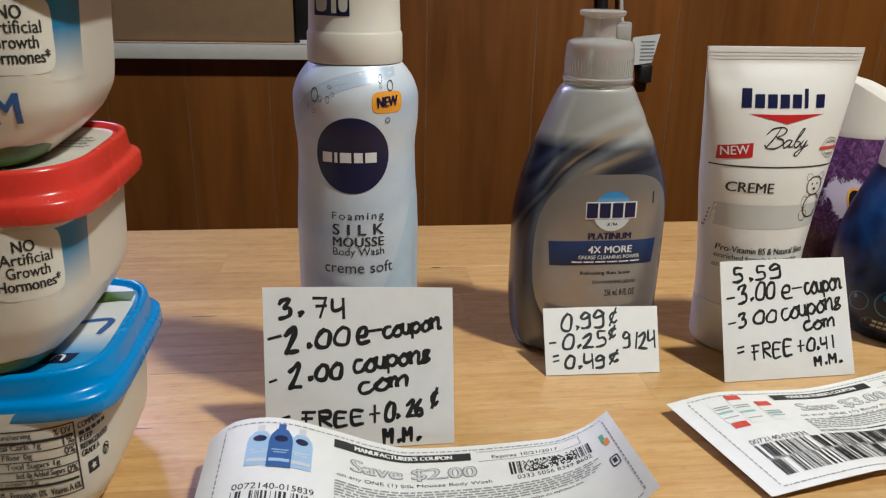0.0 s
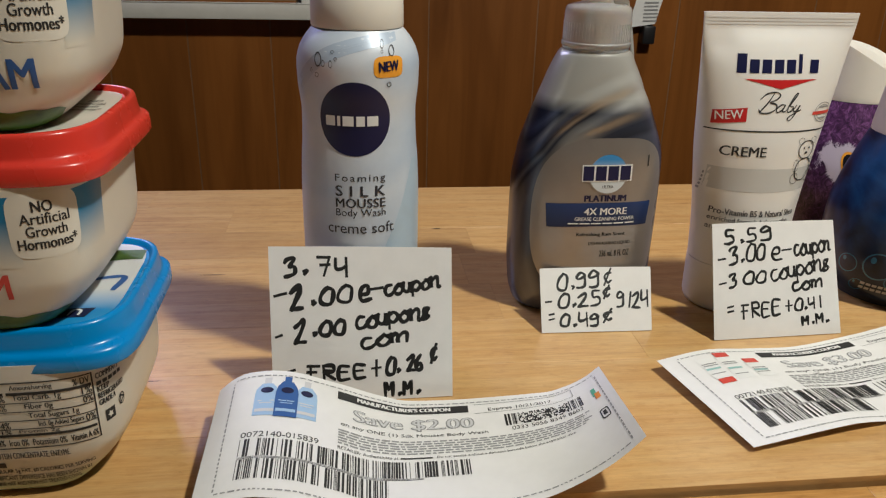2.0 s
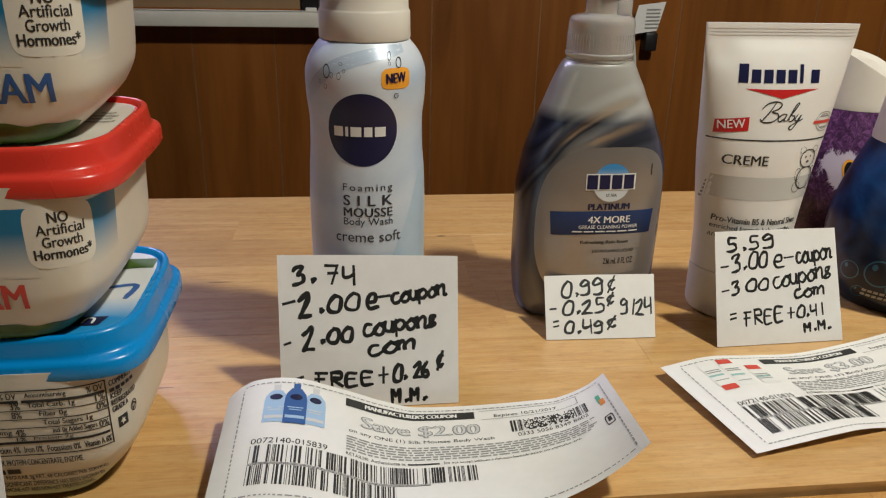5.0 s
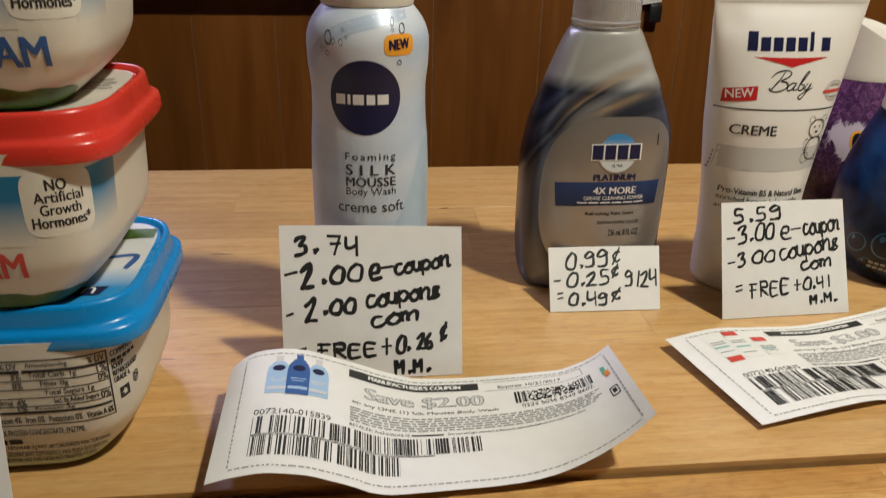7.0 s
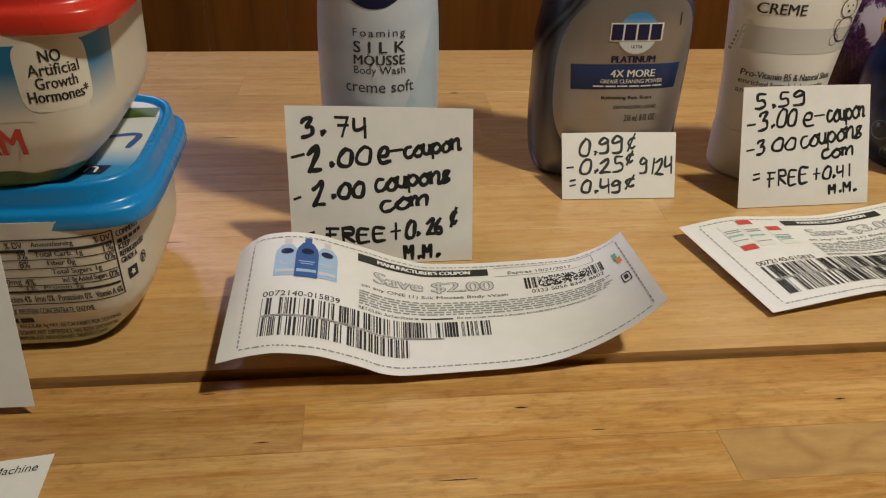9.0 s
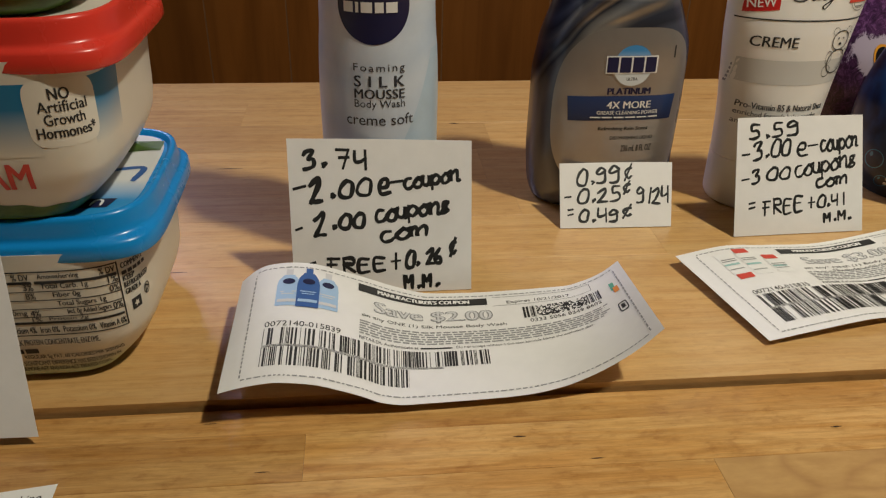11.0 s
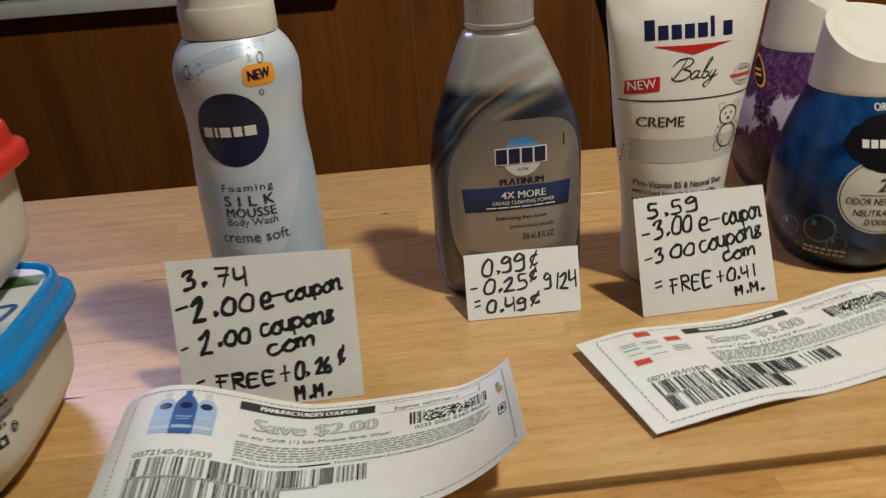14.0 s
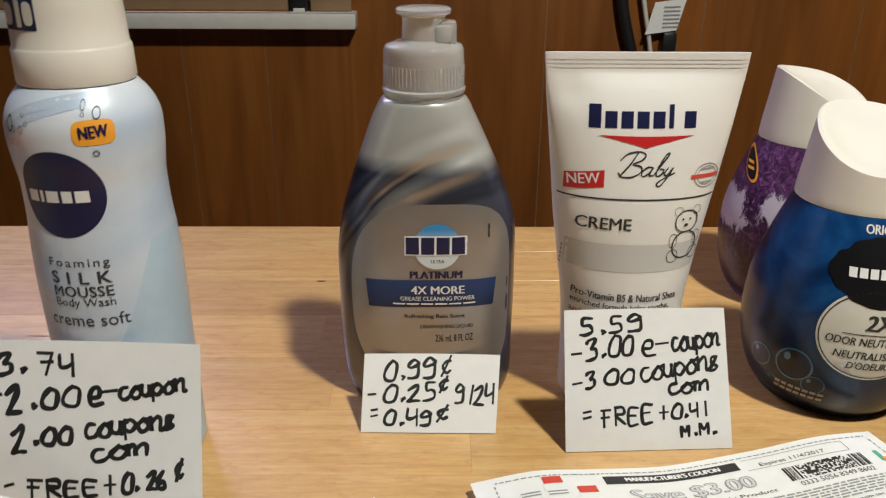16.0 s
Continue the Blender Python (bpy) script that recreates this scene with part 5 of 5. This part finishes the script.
# ---- air fresheners ----
def freshener(x, y, turn, print_mat, label, style):
    f = thing("air_freshener", pose(x, y, 0, 0, 0, turn), label, "air freshener", "gel air fresheners")
    prof = smooth_keys([(0.0, 0.0300), (0.0022, 0.0325), (0.01, 0.0372), (0.022, 0.0408), (0.038, 0.0427), (0.052, 0.0420), (0.066, 0.0391), (0.080, 0.0347), (0.0965, 0.0286)])
    part("base", turned([(0.0285, 0.0), (0.0312, 0.0006), (0.0318, 0.003), (0.0322, 0.0048)], 64), BLACK_PLASTIC if style == "blue" else PURPLE, f, "dark base ring")
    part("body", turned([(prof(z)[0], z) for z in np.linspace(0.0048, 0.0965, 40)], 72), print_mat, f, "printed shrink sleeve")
    # The cap is cut on a slant: high at the back, scooped at the front.
    bm, around, rings = bmesh.new(), 72, []
    top = lambda t: 0.1265 + 0.0105 * math.sin(t) + 0.0025 * math.cos(2 * t + 0.6)
    for k in range(13):
        g = k / 12
        ring = []
        for i in range(around):
            t = 2 * math.pi * i / around
            z = 0.0968 + (top(t) - 0.0968) * g
            r = 0.0288 - 0.0052 * ((z - 0.0968) / 0.045) - (0.0003 if k == 0 else 0)
            ring.append(bm.verts.new((r * math.cos(t), r * math.sin(t), z)))
        rings.append(ring)
    for w, dz in ((0.97, 0.0006), (0.90, 0.0006), (0.82, -0.0008), (0.55, -0.0012), (0.2, -0.0012)):
        ring = []
        for i in range(around):
            t = 2 * math.pi * i / around
            r = 0.0250 * w
            z = 0.1265 + (top(t) - 0.1265) * w + dz
            ring.append(bm.verts.new((r * math.cos(t) * 0.98, r * math.sin(t) * 0.98, z)))
        rings.append(ring)
    for p, q in zip(rings, rings[1:]):
        for i in range(around):
            j = (i + 1) % around
            bm.faces.new((p[i], p[j], q[j], q[i]))
    bm.faces.new(rings[0][::-1])
    bm.faces.new(rings[-1])
    part("cap", bm, CREAM_PLASTIC, f, "white slanted cap")
    s = round_surface(lambda v: float(prof(v)[0]))
    if style == "fruit":
        part("scent_band", lay([grid(-0.030, 0.0775, 0.030, 0.0930, 20, 4)], s, 0.00015), PURPLE, f)
        part("scent_lettering", lay([line_of("LOVELY", -0.012, 0.0870, 0.020, 0.0040, bold=0.02), line_of("LAVENDER", -0.014, 0.0805, 0.026, 0.0040, bold=0.02)], s, 0.0004), WHITE_PRINT, f)
    wavy = lambda t: 1 + 0.10 * math.cos(4 * t) ** 3 - 0.05 * math.cos(2 * t)
    part("name_plate", lay([blob(0.001, 0.0752, 0.0205, 0.0128, 2.6, 6, 56, 0, wavy)], s, 0.0004), BLACK_LABEL, f, "black ornate name plate")
    # The maker's word mark is shown as plain blocks.
    each("name_block", [grid(-0.0125 + 0.0040 * k, 0.0730, -0.0125 + 0.0040 * k + (0.0010 if k == 5 else 0.0031), 0.0770 if k < 5 else 0.0785, 2, 1) for k in range(7)], s, 0.0006, WHITE_PRINT, f)
    if style == "blue":
        part("round_label", lay([blob(0.001, 0.0480, 0.0232, 0.0208, 2, 8, 56)], s, 0.0002), CREAM_LABEL, f, "cream round label")
        part("round_label_rim", lay([blob(0.001, 0.0480, 0.0223, 0.0199, 2, 1, 56, 0.975)], s, 0.0004), SLATE, f)
        part("scent_lettering", lay([line_of("ORIGINAL", -0.0075, 0.0906, 0.0185, 0.0038, bold=0.02)], s, 0.0003), WHITE_PRINT, f)
        part("lettering", lay([line_of("2X", -0.0040, 0.0512, 0.0120, 0.0068, shear=0.2, bold=0.035), line_of("ODOR NEUTRALIZER", -0.0180, 0.0440, 0.0385, 0.0036, shear=0.15, bold=0.012), line_of("NEUTRALISANT", -0.0140, 0.0376, 0.0300, 0.0036, shear=0.15, bold=0.012), line_of("D'ODEURS", -0.0080, 0.0325, 0.0180, 0.0036, shear=0.15, bold=0.012), grid(-0.012, 0.0489, 0.015, 0.0493, 8, 1)], s, 0.0004), PRINT, f)
        for u, v, r in ((-0.028, 0.027, 0.0085), (-0.045, 0.024, 0.006), (-0.018, 0.019, 0.005), (0.030, 0.022, 0.007), (-0.036, 0.012, 0.004)):
            part("printed_bubble", lay([blob(u, v, r, r, 2, 1, 30, 0.90), blob(u - r * 0.4, v + r * 0.4, r * 0.18, r * 0.25, 2, 1, 12)], s, 0.00025), BUBBLE, f)
        part("bottom_lettering", lay([grid(-0.034 + 0.0032 * k, 0.0105 + 0.003 * j, -0.0315 + 0.0032 * k, 0.0122 + 0.003 * j) for k in range(7) for j in range(2)], s, 0.0003), PRINT_GREY, f)
    else:
        for turn_u, badge_z in ((-0.079, 0.083), (-0.055, 0.057)) if style == "flower" else ((-0.045, 0.060), (0.042, 0.060)):
            part("flower_badge", lay([blob(turn_u, badge_z, 0.0062, 0.0095, 2, 3, 30)], s, 0.0003), ORANGE, f, "yellow badge")
            part("flower_badge_middle", lay([blob(turn_u, badge_z, 0.0050, 0.0080, 2, 3, 30)], s, 0.0005), BLACK_LABEL, f)
            each("flower_badge_mark", [grid(turn_u - 0.003, badge_z - 0.003 + 0.003 * k, turn_u + 0.003, badge_z - 0.0015 + 0.003 * k) for k in range(2)], s, 0.0007, ORANGE, f)
    return f


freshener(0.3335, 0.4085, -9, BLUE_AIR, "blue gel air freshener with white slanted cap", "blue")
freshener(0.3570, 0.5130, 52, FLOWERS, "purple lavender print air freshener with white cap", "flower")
freshener(0.4470, 0.4870, -9, FRUIT_AIR, "colourful flower print air freshener with white cap", "fruit")


# ---- stacked tubs ----
def tub(x, y, z, lid_mat, lid_word, ink, back_side, label, turn=0.0, claim_u=0.0, word_u=0.0):
    t = thing("food_tub", pose(x, y, z, 0, 0, turn), label, "food tub", "stacked food tubs")
    body = Loft([(0.0, 0, 0, 0.0235, 0.0380, 4.6), (0.0010, 0, 0, 0.0262, 0.0400, 4.6), (0.004, 0, 0, 0.0298, 0.0430, 4.4), (0.012, 0, 0, 0.0375, 0.0450, 4.2), (0.020, 0, 0, 0.0408, 0.0464, 4.6), (0.028, 0, 0, 0.0415, 0.0467, 4.8), (0.036, 0, 0, 0.0420, 0.0468, 4.6), (0.057, 0, 0, 0.0440, 0.0469, 4.3)])
    part("body", body.bm(levels(0.0, 0.057, 48, 0.004), 240), TUB_PLASTIC, t)
    # The lid: a wide skirt, a step and a narrower raised rim round the sunk deck.
    skirt = [(0.0530, 0.0495, 0.0463, 5.6), (0.0536, 0.0499, 0.0467, 5.6), (0.0585, 0.0497, 0.0465, 5.5), (0.0597, 0.0490, 0.0458, 5.2), (0.0606, 0.0478, 0.0446, 4.8), (0.0618, 0.0474, 0.0442, 4.6), (0.0665, 0.0470, 0.0438, 4.3), (0.0682, 0.0466, 0.0434, 4.3), (0.0687, 0.0459, 0.0427, 4.3)]
    rim = Loft([(z2, 0, 0, a, b, n) for z2, a, b, n in skirt])
    lid = rim.bm([0.0530, 0.0533, 0.0536, 0.0560, 0.0585, 0.0592, 0.0597, 0.0602, 0.0606, 0.0612, 0.0618, 0.0640, 0.0665, 0.0675, 0.0682, 0.0687], 128, closed=False)
    ends = [v for v in lid.verts if abs(v.co.z - 0.0687) < 1e-6]
    prev = ends
    for scale, z2 in ((0.985, 0.0688), (0.972, 0.0684), (0.955, 0.0671), (0.948, 0.0666), (0.5, 0.0666), (0.02, 0.0666)):
        nxt = [lid.verts.new((v.co.x * scale, v.co.y * scale, z2)) for v in ends]
        for i in range(len(prev)):
            j = (i + 1) % len(prev)
            lid.faces.new((prev[i], prev[j], nxt[j], nxt[i]))
        prev = nxt
    lid.faces.new(prev)
    lp = part("lid", lid, lid_mat, t, "red plastic lid" if lid_mat is RED_LID else "bright blue plastic lid")
    deck = lambda u, v, lift: Vector((u, v, 0.0666 + lift))
    part("lid_label", lay([blob(0, 0, 0.0420, 0.0388, 5, 2, 60)], deck, 0.0002), LID_SKY if lid_word == "blue" else CREAM_LABEL, lp, "printed lid label")
    if lid_word == "blue":
        part("lid_hill", lay([grid(-0.030, 0.019, 0.0405, 0.030, 16, 2, lambda u, v: (u, v + (0.0012 * math.sin(u * 210) if v < 0.02 else 0)))], deck, 0.0004), HILL, lp)
        part("lid_mark", lay([ribbon([(0.024, -0.001), (0.031, 0.002), (0.038, 0.002), (0.0365, -0.009)], 0.0026)], deck, 0.0004), PRINT_BLUE, lp)
        part("lid_badge", lay([grid(0.024, -0.0315, 0.0335, -0.0245, 3, 2, lambda u, v: (u + (v + 0.028) * 0.3, v))], deck, 0.0004), NAVY, lp, "navy printed badge")
        part("lid_badge_mark", lay([ribbon([(0.0265, -0.0300), (0.0275, -0.0262), (0.0300, -0.0265), (0.0300, -0.0300)], 0.0010)], deck, 0.0006), WHITE_PRINT, lp)
    else:
        each("lid_print_line", [line_of(w, x1 - wide, 0.0142 - 0.0048 * k, wide, 0.0034, bold=0.01) for k, (w, x1, wide) in enumerate((("NO", 0.0365, 0.0052), ("Artificial", 0.0385, 0.0125), ("Growth", 0.0375, 0.0105), ("Hormones*", 0.0395, 0.0145)))], deck, 0.0004, PRINT, lp)
        part("lid_red_line", lay([ribbon([(0.020, -0.026), (0.026, -0.014)], 0.0018), grid(0.030, -0.0345, 0.038, -0.0335, 4, 1)], deck, 0.0004), PRINT_RED, lp)
    round_it = wrapped(body)
    if not back_side:
        s = lambda u, v, lift: round_it(u + claim_u, v, lift)
        low = lambda u, v, lift: round_it(u + word_u, v, lift)
        for u0, u1 in ((-0.045, 0.0), (0.0, 0.0235), (0.0405, 0.0590)):
            part("sky_panel", lay([grid(u0, 0.0262, u1, 0.0500, 32, 8)], s, 0.00007), TUB_BLUE, t, "blue printed panel fading to white")
        part("claim_panel", lay([blob(0.0320, 0.0400, 0.0110, 0.0110, 5, 10, 72)], s, 0.00014), CLAIM, t, "cream claim panel")
        each("claim_lettering", [line_of("NO", 0.0285, 0.0446, 0.0062, 0.0037, bold=0.02), line_of("Artificial", 0.0246, 0.0406, 0.0148, 0.0036, bold=0.012), line_of("Growth", 0.0259, 0.0364, 0.0122, 0.0036, bold=0.012), line_of("Hormones*", 0.0230, 0.0322, 0.0182, 0.0038, bold=0.02)], s, 0.00026, PRINT, t)
        part("product_lettering", lay([line_of("CREAM", -0.0165, 0.0148, 0.0348, 0.0094, bold=0.02)], low, 0.00022), ink, t)
        part("hill_print", lay([grid(-0.036, 0.0004, 0.0385, 0.0072, 60, 8, lambda u, v: (u, v + (v - 0.0004) / 0.0068 * (0.0005 * math.sin(u * 260) + 0.0003 * math.sin(u * 610) + 0.0012 * math.sin(u * 75 + 1))))], round_it, 0.00012), HILL, t, "green printed hill")
    else:
        # The table is drawn on a plain plan and set, smaller, at its place on the side of the tub.
        s = lambda u, v, lift: round_it(0.010 + (u + 0.011) * 0.68 if u < 0.0285 else 0.0372 + (u - 0.029) * 1.2, 0.0235 + (v - 0.015) * 0.72, lift)
        low = lambda u, v, lift: round_it(u + 0.017, 0.0055 + (v - 0.0024) * 1.45, lift)
        black = [grid(-0.060, 0.0520, 0.0275, 0.0527, 30, 1), grid(0.0268, 0.0150, 0.0276, 0.0525, 1, 10), grid(-0.060, 0.0222, 0.0262, 0.0236, 30, 1), grid(-0.0135, 0.0456, 0.0265, 0.0472, 14, 1), grid(-0.060, 0.0456, -0.0150, 0.0472, 14, 1), grid(-0.060, 0.0150, 0.0272, 0.0156, 30, 1)]
        black += [grid(-0.060, z2, 0.0270, z2 + 0.0005, 30, 1) for z2 in (0.0410, 0.0360, 0.0310, 0.0262)]
        each("table_rule", black, s, 0.00018, PRINT, t)
        rows = [("Amount/serving", -0.0115, 0.0478, 0.0200, 0.0034), ("% DV", 0.0180, 0.0478, 0.0080, 0.0036), ("% DV", -0.0240, 0.0478, 0.0085, 0.0034), ("Total Carb. 1g", -0.0110, 0.0420, 0.0230, 0.0038), ("1%", 0.0215, 0.0420, 0.0050, 0.0038), ("Fiber 0g", -0.0060, 0.0370, 0.0135, 0.0037), ("0%", 0.0215, 0.0370, 0.0050, 0.0037), ("Total Sugars 1g", -0.0050, 0.0319, 0.0240, 0.0037), ("Incl. 0g Added Sugars", -0.0010, 0.0269, 0.0215, 0.0037),
                ("0%", 0.0214, 0.0269, 0.0050, 0.0037), ("Protein 2g", -0.0110, 0.0238, 0.0195, 0.0022), ("3%", -0.0195, 0.0420, 0.0050, 0.0038), ("8%", -0.0195, 0.0370, 0.0050, 0.0037), ("10mg", -0.0300, 0.0269, 0.0090, 0.0037), ("4%", -0.0195, 0.0269, 0.0050, 0.0037), ("1%", -0.0195, 0.0238, 0.0050, 0.0022), ("Calcium 4%", -0.0330, 0.0168, 0.0140, 0.0038), ("Iron 0%", -0.0170, 0.0168, 0.0095, 0.0038), ("Potassium 0%", -0.0055, 0.0168, 0.0165, 0.0038), ("Vitamin A 6%", 0.0128, 0.0168, 0.0135, 0.0038)]
        rows += [("KEEP", 0.0290, 0.0402, 0.0042, 0.0032), ("REFRIGERATED", 0.0290, 0.0362, 0.0105, 0.0032), ("GRADE A", 0.0290, 0.0322, 0.0062, 0.0032), ("COMMENTS", 0.0290, 0.0478, 0.0085, 0.0032)]
        each("table_lettering", [line_of(w, u, v, wide, tall, bold=0.016) for w, u, v, wide, tall in rows], s, 0.0002, PRINT, t)
        each("plain_bar", [grid(0.0290 + 0.0020 * k, 0.0440, 0.0306 + 0.0020 * k, 0.0462) for k in range(5)], s, 0.0002, PRINT, t)
        foot = [("MILK PROTEIN CONCENTRATE, ENZYME.", -0.022, 0.0116, 0.030, 0.0021), ("REGULAR 5g FAT, 60 CALORIES PER SERVING", -0.020, 0.0066, 0.035, 0.0018), ("NO SIGNIFICANT DIFFERENCE HAS BEEN SHOWN IN", -0.024, 0.0045, 0.037, 0.0016), ("HORMONE rbST AND NON rbST TREATED COWS.", -0.024, 0.0024, 0.033, 0.0016)]
        each("foot_lettering", [line_of(*row, bold=0.014) for row in foot], low, 0.0002, PRINT, t)
        each("plain_bar", [grid(-0.024 + 0.0052 * k, 0.0090, -0.0195 + 0.0052 * k, 0.0106, 2, 1) for k in range(2)], low, 0.0002, PRINT, t)
        part("grade_mark", lay([grid(0.0304, 0.0215, 0.0342, 0.0280, 2, 2)], s, 0.0002), PRINT, t)
        part("grade_star", lay([blob(0.0322, 0.0248, 0.0011, 0.0022, 2, 1, 10, 0, lambda a: 1.0 if round(a / (math.pi / 5)) % 2 else 0.5)], s, 0.0003), CLAIM, t)
        part("recycle_mark", lay([blob(0.0380, 0.0280, 0.0017, 0.0034, 2, 1, 3, 0.45), blob(0.0380, 0.0280, 0.0017, 0.0034, 2, 1, 20, 0.80)], s, 0.0002), PRINT, t)
        part("green_foot", lay([grid(-0.036, 0.0010, 0.0400, 0.0110, 60, 6)], round_it, 0.0001), graded("pale_green_print", (0.24, 0.40, 0.26), (0.70, 0.67, 0.57), 0.001, 0.0112), t, "pale green printed foot")


tub(-0.1169, 0.3013, 0.0, BLUE_LID, "blue", PRINT_BLUE, True, "white food tub with blue lid showing its nutrition table", 0.7)
tub(-0.1176, 0.3003, 0.0668, RED_LID, "red", PRINT_RED, False, "white food tub with red lid in the middle of a stack", 0.5)
tub(-0.1144, 0.3057, 0.1336, BLUE_LID, "blue", PRINT_BLUE, False, "white food tub with blue lettering topping a stack", 4.3, -0.0022, 0.0100)
